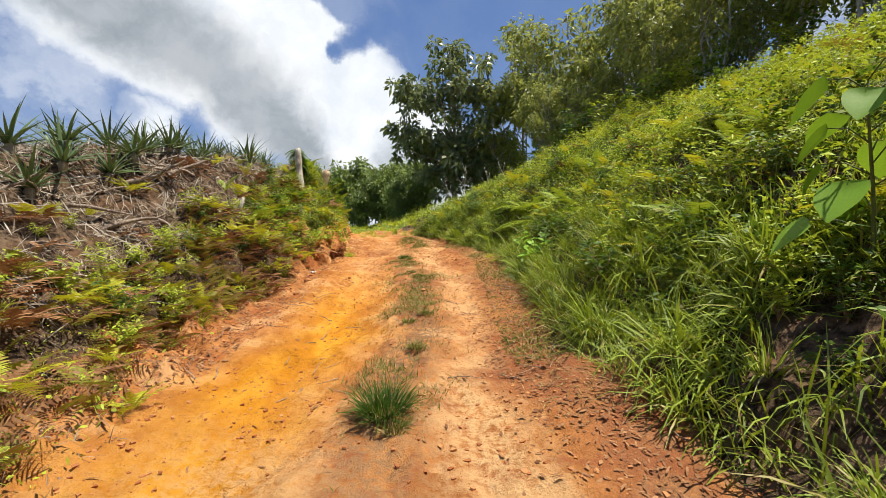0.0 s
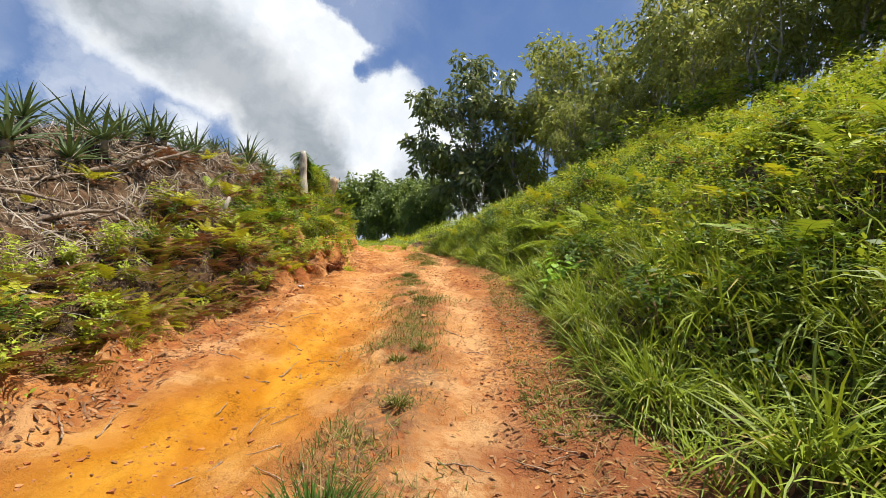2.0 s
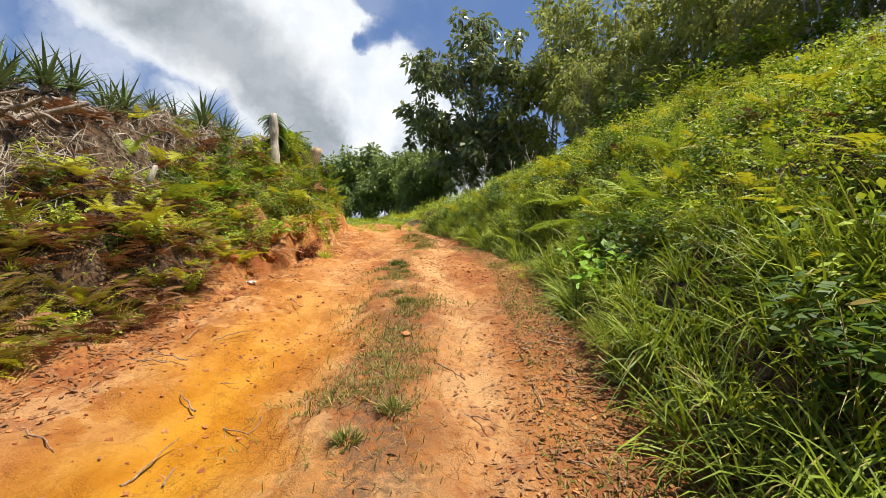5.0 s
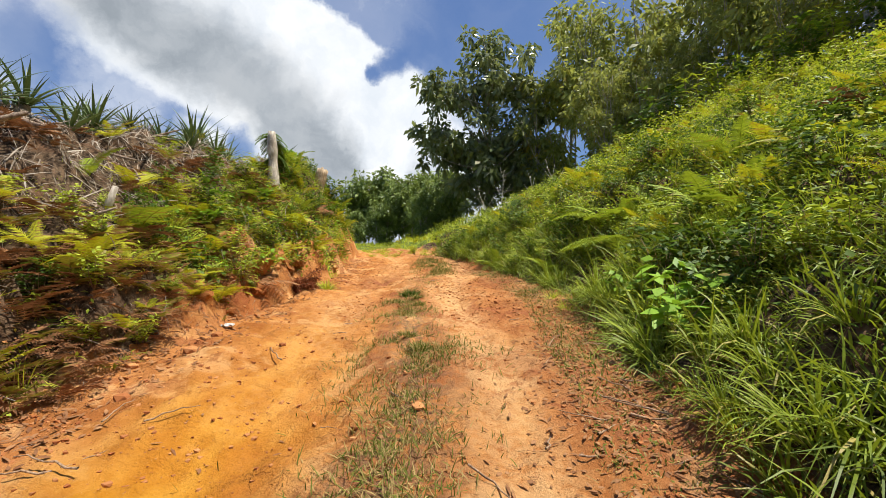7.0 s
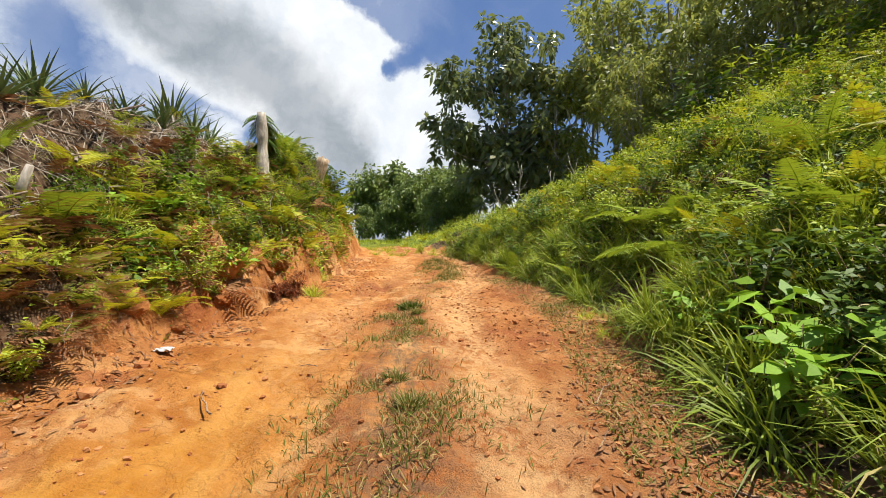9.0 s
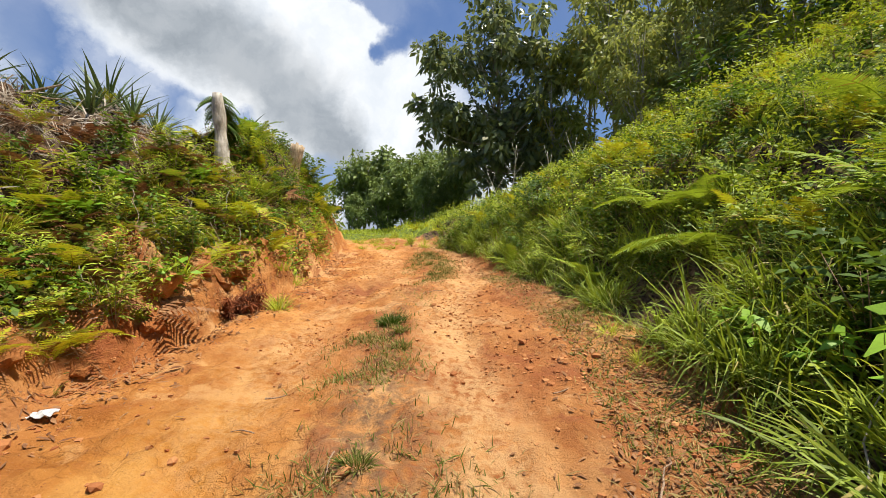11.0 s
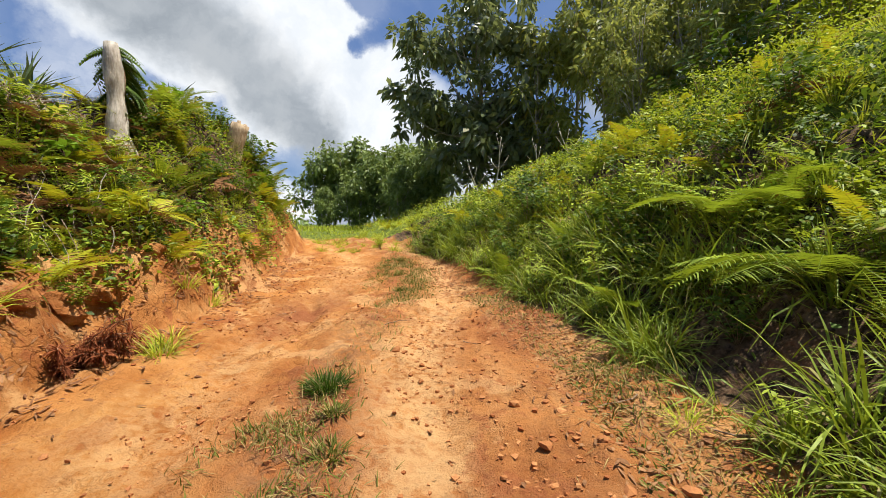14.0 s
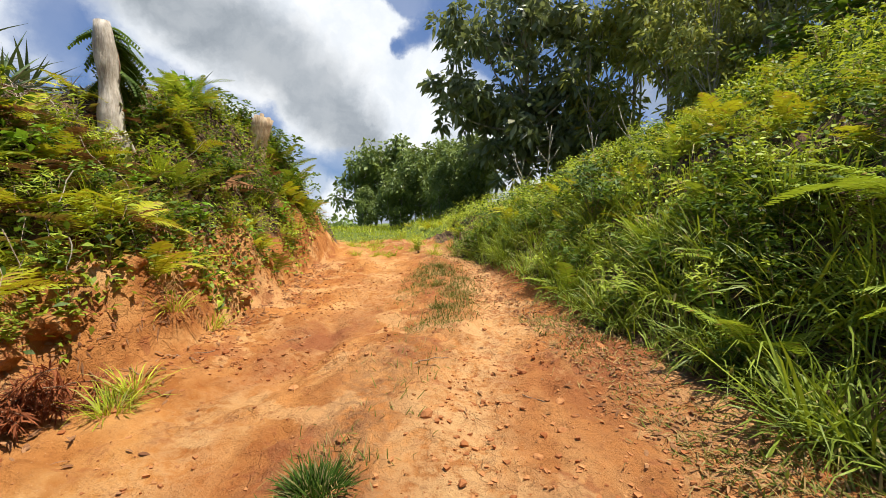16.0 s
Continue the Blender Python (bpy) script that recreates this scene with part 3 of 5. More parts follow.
SCATTER = [
    # count, y from, y to, out from, out to, side, mixture, sizes
    (90, -2, 13, 0.05, 1.7, -1, (("bracken", 2), ("olive", 6), ("small", 3), ("lime", 1), ("dead", 7), ("narrow", 1)), 0.3, 0.6),
    (110, 0, 13, 0.3, 1.7, -1, (("olive", 7), ("small", 2), ("dead", 3), ("shrub", 1)), 0.45, 0.85, True),
    (85, 3, 15, 0.75, 1.75, -1, (("olive", 7), ("bracken", 3), ("small", 2), ("lime", 2), ("dead", 5), ("narrow", 1)), 0.5, 0.95),
    (110, 6, 10.5, 0.2, 1.1, -1, (("olive", 5), ("dead", 4), ("bracken", 2), ("small", 1)), 0.4, 0.75, True),
    (250, -1, 16, 0.5, 1.8, -1, (("olive", 8), ("bracken", 2), ("dead", 6), ("small", 1), ("lime", 1)), 0.45, 0.9, True),
    (60, 3, 14, 1.6, 3.0, -1, (("dead", 6), ("small", 3), ("bracken", 2)), 0.4, 0.8, True),
    (130, 11, 21.5, 0.12, 1.5, -1, (("shrub", 6), ("narrow", 7), ("small", 2), ("bracken", 3), ("olive", 4), ("dead", 2), ("broad", 2), ("lime", 6)), 0.45, 0.9),
    (170, 10.5, 21.5, 0.15, 2.2, -1, (("olive", 5), ("bracken", 4), ("dead", 3), ("shrub", 3), ("narrow", 3), ("fern", 2), ("broad", 1), ("lime", 3)), 0.5, 1.05, True),
    (60, 13, 23, 1.2, 3.0, -1, (("bracken", 3), ("olive", 4), ("dead", 3), ("narrow", 2), ("small", 2)), 0.4, 0.8, True),
    (245, -2, 21, 0.15, 1.6, 1, (("clump", 11), ("lime", 2), ("shrub", 1), ("small", 1)), 0.6, 1.1),
    (135, -2, 22, 1.2, 3.6, 1, (("bracken", 5), ("lime", 3), ("shrub", 2), ("small", 4), ("fern", 2), ("narrow", 3)), 0.65, 1.1, True),
    (55, 8.5, 20, 0.25, 1.4, 1, (("shrub", 5), ("narrow", 3), ("small", 2), ("fern", 1), ("broad", 1)), 0.45, 0.85),
    (110, -2, 22, 1.2, 3.6, 1, (("clump", 4), ("bracken", 4), ("shrub", 3), ("small", 4), ("fern", 2), ("narrow", 3)), 0.65, 1.1),
    (290, -3, 27, 3.2, 8.5, 1, (("bracken", 7), ("small", 4), ("shrub", 2), ("narrow", 4), ("olive", 3), ("dead", 1), ("lime", 6)), 0.7, 1.15, True),
    (110, 19, 34, 0.1, 6.0, 1, (("bracken", 3), ("lime", 5), ("small", 4), ("narrow", 2)), 0.5, 0.95, True),
    (45, 16, 34, 7.5, 13, 1, (("shrub", 4), ("narrow", 4), ("small", 2)), 1.8, 3.0, True),
    (40, 20.5, 27, -2.5, 0.2, 1, (("lime", 6), ("small", 1)), 0.4, 0.8, True),
]
PLANTED = [("shrub", -5.0, 20.1, 0.85), ("bracken", -4.95, 19.6, 0.9), ("shrub", 2.85, 3.0, 0.6), ("shrub", 2.5, 2.65, 0.5), ("clump", 2.3, 3.0, 0.75), ("small", 2.6, 3.3, 0.7), ("clump", 1.6, 13.9, 0.8), ("clump", 1.5, 14.5, 0.9), ("shrub", 2.1, 13.0, 0.55), ("shrub", 2.3, 13.6, 0.6), ("broad", 1.95, 9.2, 1.4), ("broad", 2.1, 9.7, 1.3), ("broad", 2.0, 10.9, 0.9), ("broad", 2.1, 10.3, 0.8), ("lime", -2.95, 13.35, 0.7), ("lime", -3.1, 13.7, 0.75), ("clump", -3.05, 13.5, 0.4), ("lime", -3.5, 14.6, 0.7), ("lime", -3.6, 15.3, 0.7), ("fern", -4.2, 5.6, 0.55), ("fern", -4.4, 5.1, 0.5), ("lime", 1.3, 12.2, 0.5), ("lime", 1.35, 11.4, 0.5), ("fern", -5.2, 19.9, 0.8), ("fern", -4.9, 20.4, 0.8), ("fern", -5.3, 20.4, 0.9), ("shrub", -5.1, 20.0, 1.3), ("shrub", -5.0, 20.4, 1.2), ("fern", -5.0, 20.0, 1.0), ("narrow", -5.0, 20.2, 1.0), ("broad", -4.9, 15.0, 0.9), ("broad", -4.8, 14.4, 0.9)]
# x, y, size, fronds, facing, least and greatest rise
OVERHANG = [(2.75, 13.0, 1.1, 6, 190, 0, 26), (2.85, 14.4, 1.1, 6, 200, 12, 40), (3.3, 11.2, 0.95, 5, 190, 12, 42)]
# patches of grass on the ridge: x, y, half width, half length
RIDGE_PATCHES = [(-0.45, 4.35, 0.35, 0.6), (-0.65, 7.4, 0.42, 0.95), (-0.35, 8.6, 0.22, 0.4), (-0.62, 9.35, 0.5, 0.55), (-1.1, 11.35, 0.35, 0.4), (-1.15, 12.8, 0.2, 0.3), (-1.2, 12.0, 0.32, 0.45), (-1.0, 17.0, 0.3, 1.2), (-1.5, 19.0, 0.35, 1.5)]
FIELDS = [
    ("long_grass", "long green arching grass along the track", "grass", 27000, -2.5, 22, 0.05, 2.3, 1, M_GRASS, 0.8, 0.0155, 0.75, 0.45, BLADE, 0.0, 0.9),
    ("lime_grass", "lime-green grass and weeds on the slope", "grass", 27500, -2.5, 30, 0.6, 8.0, 1, M_LIME, 0.55, 0.014, 0.6, 0.5, BLADE),
    ("undergrowth", "leafy green undergrowth on the slope", "undergrowth", 44000, -2.5, 28, 1.3, 9.0, 1, M_HERB, 0.12, 0.045, 0.4, 1.2, SMALL, 0.6),
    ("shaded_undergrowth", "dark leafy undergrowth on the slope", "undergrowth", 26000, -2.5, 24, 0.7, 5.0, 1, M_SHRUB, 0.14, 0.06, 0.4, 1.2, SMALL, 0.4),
    ("bank_undergrowth", "low green weeds on the cut bank", "undergrowth", 11000, -2.5, 22, 0.08, 1.9, -1, M_HERB, 0.08, 0.028, 0.4, 1.2, SMALL, 0.2),
    ("bank_weeds", "dense dark weeds at the bank's bend", "undergrowth", 7000, 10.5, 22, 0.08, 1.6, -1, M_SHRUB, 0.12, 0.05, 0.4, 1.2, SMALL, 0.4),
    ("bend_weeds", "leafy green weeds hanging over the cut at the bend", "undergrowth", 5500, 13.5, 22, 0.02, 1.5, -1, M_HERB, 0.13, 0.05, 0.5, 1.2, SMALL, 0.35),
    ("dry_bank_grass", "dry brown grass at the foot of the bank", "grass", 7500, -2.5, 13, 0.0, 1.6, -1, M_STRAW, 0.2, 0.008, 0.7, 0.9, BLADE),
    ("verge_turf", "short yellow-green turf along the track's edge", "grass", 22000, 4.5, 16, -0.7, 0.15, 1, M_TURF, 0.13, 0.011, 0.5, 0.7, BLADE),
    ("bank_grass", "yellowing grass on the bank", "grass", 9000, -2.5, 23, 0.2, 2.2, -1, M_LIME, 0.26, 0.008, 0.6, 0.6, BLADE),
]
TUFTS = [(-0.53, 3.42, 1.1, 1), (-0.4, 3.15, 0.5, 0), (-0.36, 5.0, 0.45, 0), (-0.3, 6.6, 0.5, 0), (-0.55, 6.2, 0.45, 0), (-0.9, 11.9, 0.5, 0), (-1.17, 12.75, 0.7, 1), (-0.98, 12.3, 0.4, 0), (-0.55, 9.4, 0.5, 0), (-0.75, 9.8, 0.45, 0), (-1.1, 16.4, 0.5, 0), (-1.3, 17.8, 0.6, 0), (-1.5, 19.2, 0.6, 0)]
# broken clay at the foot of the cut: distance along, distance out, size
CUT_LUMPS = [(4.6, 0.3, 0.14), (5.3, 0.5, 0.2), (5.9, 0.25, 0.16), (6.4, 0.6, 0.24), (7.4, 0.45, 0.18), (8.1, 0.3, 0.2), (9.2, 0.2, 0.22), (9.8, 0.1, 0.16), (10.3, 0.2, 0.24), (10.9, 0.15, 0.2), (11.4, 0.28, 0.4), (11.75, 0.12, 0.24), (12.1, 0.3, 0.5), (12.45, 0.16, 0.3), (12.75, 0.36, 0.55), (13.2, 0.26, 0.4), (13.7, 0.26, 0.34), (14.4, 0.2, 0.28), (15.2, 0.2, 0.3), (16.2, 0.15, 0.24), (17.2, 0.15, 0.24)]
EDGE_CLODS = [(-3.1, 9.9, 0.16), (-3.0, 9.3, 0.2), (-3.25, 8.8, 0.14), (-2.9, 8.3, 0.15), (0.35, 11.3, 0.1), (0.5, 11.0, 0.08), (-0.4, 8.1, 0.12), (-3.6, 17.3, 0.15), (1.0, 11.6, 0.12), (0.7, 12.0, 0.1)]
STICKS = [(0.18, 4.1, 0.9, -30), (0.95, 3.9, 0.6, -10), (1.2, 5.4, 1.0, 50), (0.1, 7.3, 1.0, -50), (0.8, 7.6, 0.8, 5), (-0.9, 14.4, 0.9, 15), (0.0, 13.9, 0.6, -35)]
STEMS = [(-3.5, 8.9, 0.9, 60, 25), (-3.6, 7.9, 0.8, 20, 30), (-3.9, 6.9, 1.0, 75, 20), (-3.45, 9.6, 0.6, -40, 35), (-4.0, 5.9, 0.9, 50, 25), (-4.1, 8.6, 1.1, 70, 20), (-4.15, 13.45, 1.2, -30, 48), (-4.05, 13.15, 1.0, -70, 58), (-4.3, 12.9, 1.1, 15, 50), (-4.0, 12.5, 0.9, -25, 60), (-4.5, 13.9, 1.3, -45, 40), (-4.4, 12.4, 1.0, 50, 50), (-4.0, 13.6, 0.7, -30, 65), (-4.2, 14.1, 0.9, -80, 60), (-4.5, 13.6, 1.0, 20, 40), (-3.9, 15.0, 0.7, -50, 62), (-4.6, 14.3, 1.3, -35, 35), (-4.1, 12.7, 0.6, 40, 70), (-4.3, 15.4, 0.9, -25, 55), (-4.7, 13.1, 0.9, -60, 30), (-3.75, 13.9, 0.5, -20, 75), (-4.0, 12.1, 0.6, -45, 60), (-3.8, 11.3, 0.55, 15, 70), (-4.1, 10.6, 0.6, -35, 50), (-3.9, 9.4, 0.5, 45, 65), (-4.4, 8.3, 0.6, -30, 60), (-4.2, 7.2, 0.5, 20, 55), (-4.3, 13.9, 1.1, -40, 50), (-3.9, 14.3, 0.8, -60, 70), (-4.2, 13.3, 0.9, 30, 55), (-4.4, 14.8, 1.2, -20, 45), (-4.8, 16.8, 1.4, 30, -45), (-3.8, 14.5, 0.6, 10, 80), (-4.3, 11.4, 0.7, 60, 60), (1.9, 9.8, 0.9, 40, -35)]

# ---------------- ground: one sheet to the horizon ----------------
def spaced(stops):
    out = [stops[0][0]]
    for (a, _), (b, step) in zip(stops, stops[1:]):
        n = max(1, int(round((b - a) / step)))
        out += list(np.linspace(a, b, n + 1)[1:])
    return np.array(out)


gx = spaced([(-3000, 0), (-400, 650), (-60, 34), (-12, 2.4), (-7, 0.25), (-4.4, 0.1), (2.4, 0.053), (6, 0.12), (14, 0.4), (60, 2.3), (400, 34), (3000, 650)])
gy = spaced([(-3000, 0), (-400, 650), (-40, 36), (-4, 1.5), (0.5, 0.15), (19, 0.06), (26, 0.14), (50, 0.8), (120, 5), (400, 40), (3000, 650)])
X, Y = np.meshgrid(gx, gy)
fx, fy = X.ravel(), Y.ravel()
nx, ny = len(gx), len(gy)
gi = (np.arange(ny - 1)[:, None] * nx + np.arange(nx - 1)[None]).ravel()
me = quad_mesh("ground", np.stack([fx, fy, land(fx, fy)], 1), np.stack([gi, gi + 1, gi + nx + 1, gi + nx], 1), SOIL)
wob = 0.25 * fbm(fx, fy, 0.8, 3, 11)
off = fx - strip_x(fy)
zones = {
    "litter": np.clip(np.maximum((left_edge(fy) - np.interp(fy, [2, 4, 5.5, 7.5, 9.5, 10.8, 11.8, 14.5, 18], [0.05, 0.55, 0.55, 0.15, 0.1, 0.3, 0.5, 0.3, 0.1]) - fx + wob) / 0.45, (fx - right_edge(fy) + 0.12 + wob) / 0.45), 0, 1),
    "strip": np.clip(1.15 - np.abs(off + 0.5 * wob) / 0.5, 0, 1) * np.interp(fy, [2, 3.5, 11, 15], [0.5, 1, 0.9, 0.4]) + 0.8 * np.clip(1 - np.abs(off - 1.85 + 1.5 * wob) / 0.65, 0, 1) * np.interp(fy, [8, 10.5], [1, 0.35]),
    "yellow": np.clip(1.2 - np.abs(off + 1.35 + wob) / 0.9, 0, 1) * np.interp(fy, [0, 6.5, 9.5, 12], [1, 1, 0.45, 0.15]),
    "pale": np.clip(1.3 - np.abs(off - 0.75 + 0.6 * wob) / 0.35, 0, 1) * np.interp(fy, [0, 2.6, 4, 5, 7, 10, 16], [0.3, 0.95, 0.95, 0.45, 0.45, 0.75, 0.75]) + 0.45 * np.clip(1.2 - np.abs(off + 1.2 + wob) / 0.5, 0, 1) * np.interp(fy, [8, 11], [0, 1]) + 0.65 * np.exp(-((fx + 1.45 + wob) / 0.8) ** 2 - ((fy - 2.5 + wob) / 0.75) ** 2),
    "red": np.clip(1.3 - np.abs(off - 1.65 + 2 * wob) / 0.6, 0, 1) * np.interp(fy, [7, 10], [0.95, 0.2]) + np.clip(1.2 - np.hypot((fx + 2.35 + wob) / 0.55, (fy - 15.4) / 1.6), 0, 1) + np.clip(1.1 - np.hypot((fx - 0.7 + wob) / 0.4, (fy - 14.6) / 1.2), 0, 1),
    "turf": np.clip((fy - 22.5 + 3 * wob - 0.35 * np.abs(off)) / 3.0, 0, 1) + np.clip((np.abs(fx) - 30) / 10, 0, 1) + 0.8 * np.clip((fx - right_edge(fy) - 1.8) / 2, 0, 1) + 0.6 * np.clip((left_edge(fy) - 7 - fx) / 3, 0, 1) + np.clip((-fy - 12) / 8, 0, 1),
}
for key, val in zones.items():
    me.attributes.new(key, "FLOAT", "POINT").data.foreach_set("value", np.clip(val, 0, 1).astype(np.float32))
ground = single("ground", me, "rutted orange laterite track between earth banks", "ground", kind="structure")
# ---------------- plant kinds ----------------
def disc(n, r):
    a, q = rng.uniform(0, 2 * np.pi, n), r * np.sqrt(rng.random(n))
    return np.stack([q * np.cos(a), q * np.sin(a), np.zeros(n)], 1)


def tuft_mesh(name, mat, n, r, h, w, spread=0.7, bend=0.5):
    p = disc(n, r)
    d = np.concatenate([p[:, :2] / max(r, 1e-3) * spread + rng.normal(0, 0.25, (n, 2)), np.ones((n, 1))], 1)
    L = h * rng.uniform(0.5, 1.15, n)
    return quad_mesh(name, *ribbons(p, d, L, w * rng.uniform(0.7, 1.3, n), bend * rng.uniform(0.3, 1.3, n), BLADE), mat)


def frond_mesh(name, mat, length, pairs, reach, droop):
    """A fern frond along +x: a rachis with two rows of toothed leaflets."""
    t = np.linspace(0.14, 0.99, pairs)
    line = np.stack([length * t, 0 * t, length * (0.35 * t - droop * t ** 2)], 1)
    size = reach * np.sin(np.pi * np.clip(0.12 + 0.86 * t, 0, 1)) ** 0.8 + 0.01
    parts = []
    for s in (-1, 1):
        d = np.stack([np.full(pairs, 0.38), np.full(pairs, float(s)), rng.normal(0.05, 0.1, pairs)], 1)
        side = np.tile([1.0, -0.3 * s, 0.15], (pairs, 1))
        parts.append(ribbons(line, d, size, length / pairs * 0.62, 0.25, (1.0, 0.85, 0.1), side))
    full = np.concatenate([[[0, 0, 0]], line])
    stalk = full[::3]
    parts.append(tube(stalk, np.linspace(0.006, 0.0015, len(stalk)) * length / 0.8, 4))
    return quad_mesh(name, *join(parts), mat)


def fern(fronds, n, label, spread=55):
    ob = thing("fern", label, "fern", "ferns on the banks")
    for i in range(n):
        part("frond", fronds[i % len(fronds)], ob, m=pose(0, 0, 0.02, 0, -rng.uniform(20, spread), 360 / n * i + rng.uniform(-25, 25)) @ Matrix.Scale(rng.uniform(0.75, 1.15), 4))
    return ob


def shrub(name, mat, label, height, spread, stems, leaves, leaf, width, profile=SMALL, droop=0.3, group="shrubs on the banks"):
    """Upright stems with leaves all along them."""
    ob = thing(name, label, "shrub", group)
    wood, foliage = [], []
    for i in range(stems):
        a = 2 * np.pi * i / stems + rng.uniform(-0.4, 0.4)
        h = height * rng.uniform(0.6, 1.1)
        t = np.linspace(0, 1, 6)[:, None]
        out = np.array([np.cos(a), np.sin(a), 0]) * spread * rng.uniform(0.3, 1.0)
        pts = out * t ** 1.3 + np.array([0, 0, h]) * t + rng.normal(0, 0.015, (6, 3)) * t
        wood.append(tube(pts[::2], np.linspace(0.007, 0.002, 3), 4))
        m = leaves // stems
        u = rng.uniform(0.12, 1.0, m) ** 0.75
        base = np.stack([np.interp(u, t[:, 0], pts[:, k]) for k in range(3)], 1)
        ang = rng.uniform(0, 2 * np.pi, m)
        d = np.stack([np.cos(ang), np.sin(ang), rng.uniform(-0.15, 0.75, m)], 1)
        foliage.append(ribbons(base + unit(d) * rng.uniform(0, 0.08, (m, 1)) * spread, d, leaf * rng.uniform(0.6, 1.2, m), width * rng.uniform(0.7, 1.2, m), droop * rng.uniform(0.2, 1.4, m), profile))
    part("stem", quad_mesh("shrub_stem", *join(wood), M_TWIG), ob, "thin brown stems")
    part("foliage", quad_mesh("shrub_foliage", *join(foliage), mat), ob)
    return ob


PINE_LEAVES = []


def pineapple(n, label):
    """A rosette of stiff sword leaves."""
    ob = thing("pineapple_plant", label, "pineapple plant", "pineapple plants along the bank top")
    for i in range(n):
        a, e = 137.5 * i + rng.uniform(-12, 12), 82 - 66 * (i / n) ** 0.8 + rng.uniform(-6, 6)
        part("leaf", PINE_LEAVES[i % len(PINE_LEAVES)], ob, m=pose(0, 0, 0.12, 0, -e, a) @ Matrix.Scale(rng.uniform(0.7, 1.1), 4))
    part("stem", quad_mesh("pineapple_stem", *tube([(0, 0, -0.05), (0, 0, 0.1), (0, 0, 0.24)], [0.06, 0.075, 0.03], 8), M_STRAW), ob)
    return ob


def crown_leaves(centres, radii, per, leaf, width, flat=0.8):
    c = np.repeat(centres, per, 0)
    r = np.repeat(radii, per)[:, None]
    n = len(c)
    g = unit(rng.normal(0, 1, (n, 3))) * rng.random((n, 1)) ** 0.45 * r * np.array([1, 1, flat])
    d = unit(g) + rng.normal(0, 0.55, (n, 3)) + np.array([0, 0, -0.15])
    return ribbons(c + g, d, leaf * rng.uniform(0.6, 1.25, n), width * rng.uniform(0.7, 1.2, n), rng.uniform(0.1, 0.6, n), SMALL, side=rng.normal(0, 1, (n, 3)))


def tree(name, label, height, trunk_r, lobes, clumps, per, leaf, width, mat, bark, lean=(0, 0), clump_r=0.55, limbs=14, group="", stems=1, crown_only=0.5):
    """A tapered trunk with limbs and a crown of leaf clumps held in overlapping uneven lobes (x, y, z, radius)."""
    ob = thing(name, label, "tree", group)
    wood = []
    trunks = []
    for s in range(stems):
        t = np.linspace(0, 1, 9)[:, None]
        o = np.array([rng.uniform(-0.5, 0.5), rng.uniform(-0.5, 0.5), 0]) * (stems > 1) * 1.2
        sway = np.array([lean[0], lean[1], 0]) * t ** 1.5 + np.cumsum(rng.normal(0, 0.012 * height, (9, 3)) * np.array([1, 1, 0]), 0)
        pts = o + sway + np.array([0, 0, height * rng.uniform(0.85, 1.0)]) * t + o * 0.8 * t
        trunks.append(pts)
        r = trunk_r * (1 - 0.86 * t[:, 0]) * (0.6 if s else 1.0)
        r[0] *= 1.35
        wood.append(tube(pts, r, 8, 0.05))
    L = np.array(lobes, float)
    pick = rng.choice(len(L), clumps, p=L[:, 3] ** 2 / np.sum(L[:, 3] ** 2))
    g = unit(rng.normal(0, 1, (clumps, 3))) * rng.random((clumps, 1)) ** 0.4
    centres = L[pick, :3] + g * L[pick, 3:4] * np.array([1, 1, 0.95])
    for i in range(limbs):
        c = centres[rng.integers(clumps)]
        pts = trunks[i % stems]
        k = rng.uniform(0.3, 0.8)
        z0 = min(c[2] - 0.1 * height, pts[-1][2]) * k + 0.12 * height
        s = np.array([np.interp(z0, pts[:, 2], pts[:, j]) for j in range(3)])
        t = np.linspace(0, 1, 6)[:, None]
        mid = (s + c) / 2 + np.array([0, 0, -0.05 * height]) + rng.normal(0, 0.03 * height, 3)
        curve = (1 - t) ** 2 * s + 2 * t * (1 - t) * mid + t ** 2 * c
        r0 = max(0.02, trunk_r * (1 - 0.85 * z0 / height) * 0.5)
        wood.append(tube(curve, np.linspace(r0, r0 * 0.2, 6), 6))
    part("trunk", quad_mesh("tree_trunk", *join(wood), bark), ob)
    part("crown", quad_mesh("tree_crown", *crown_leaves(centres, clump_r * rng.uniform(0.6, 1.3, clumps), per, leaf, width), mat), ob)
    return ob


# ---------------- trees ----------------
big = tree("broadleaf_tree", "tall broadleaf tree with dark glossy leaves beyond the crest", 12.5, 0.2, BIG_LOBES, 215, 44, 0.44, 0.27, M_TREE, M_BARK, (0.4, 0), 0.52, 40)
big.matrix_world = pose(1.2, 35, ground_z(1.2, 35) - 0.1) @ Matrix.Scale(1.14, 4)

far_kinds = []
for hgt, lobes in ((6.5, [(0, 0, 4.6, 1.7), (-1.2, 0, 3.2, 1.6), (1.2, 0.3, 3.4, 1.6), (0.3, 0, 2.0, 1.5)]), (7.0, [(0.3, 0, 5.4, 1.3), (-0.7, 0, 3.8, 1.5), (0.9, 0, 3.2, 1.5), (-0.2, 0, 1.8, 1.3)])):
    far_kinds.append(tree("bushy_tree", "bushy green tree past the end of the track", hgt * 0.8, 0.1, lobes, 95, 44, 0.36, 0.2, M_FAR, M_BARK, (0.2, 0), 0.6, 14, "trees past the track", stems=3))
for (x, y, s, turn), k in zip(FAR_TREES, [0, 1, 0, 1, 0, 1, 0, 1, 0, 1, 0, 1, 0]):
    put_copy(far_kinds[k], pose(x, y, ground_z(x, y) - 0.1, 0, 0, turn) @ Matrix.Scale(s * 1.12, 4))
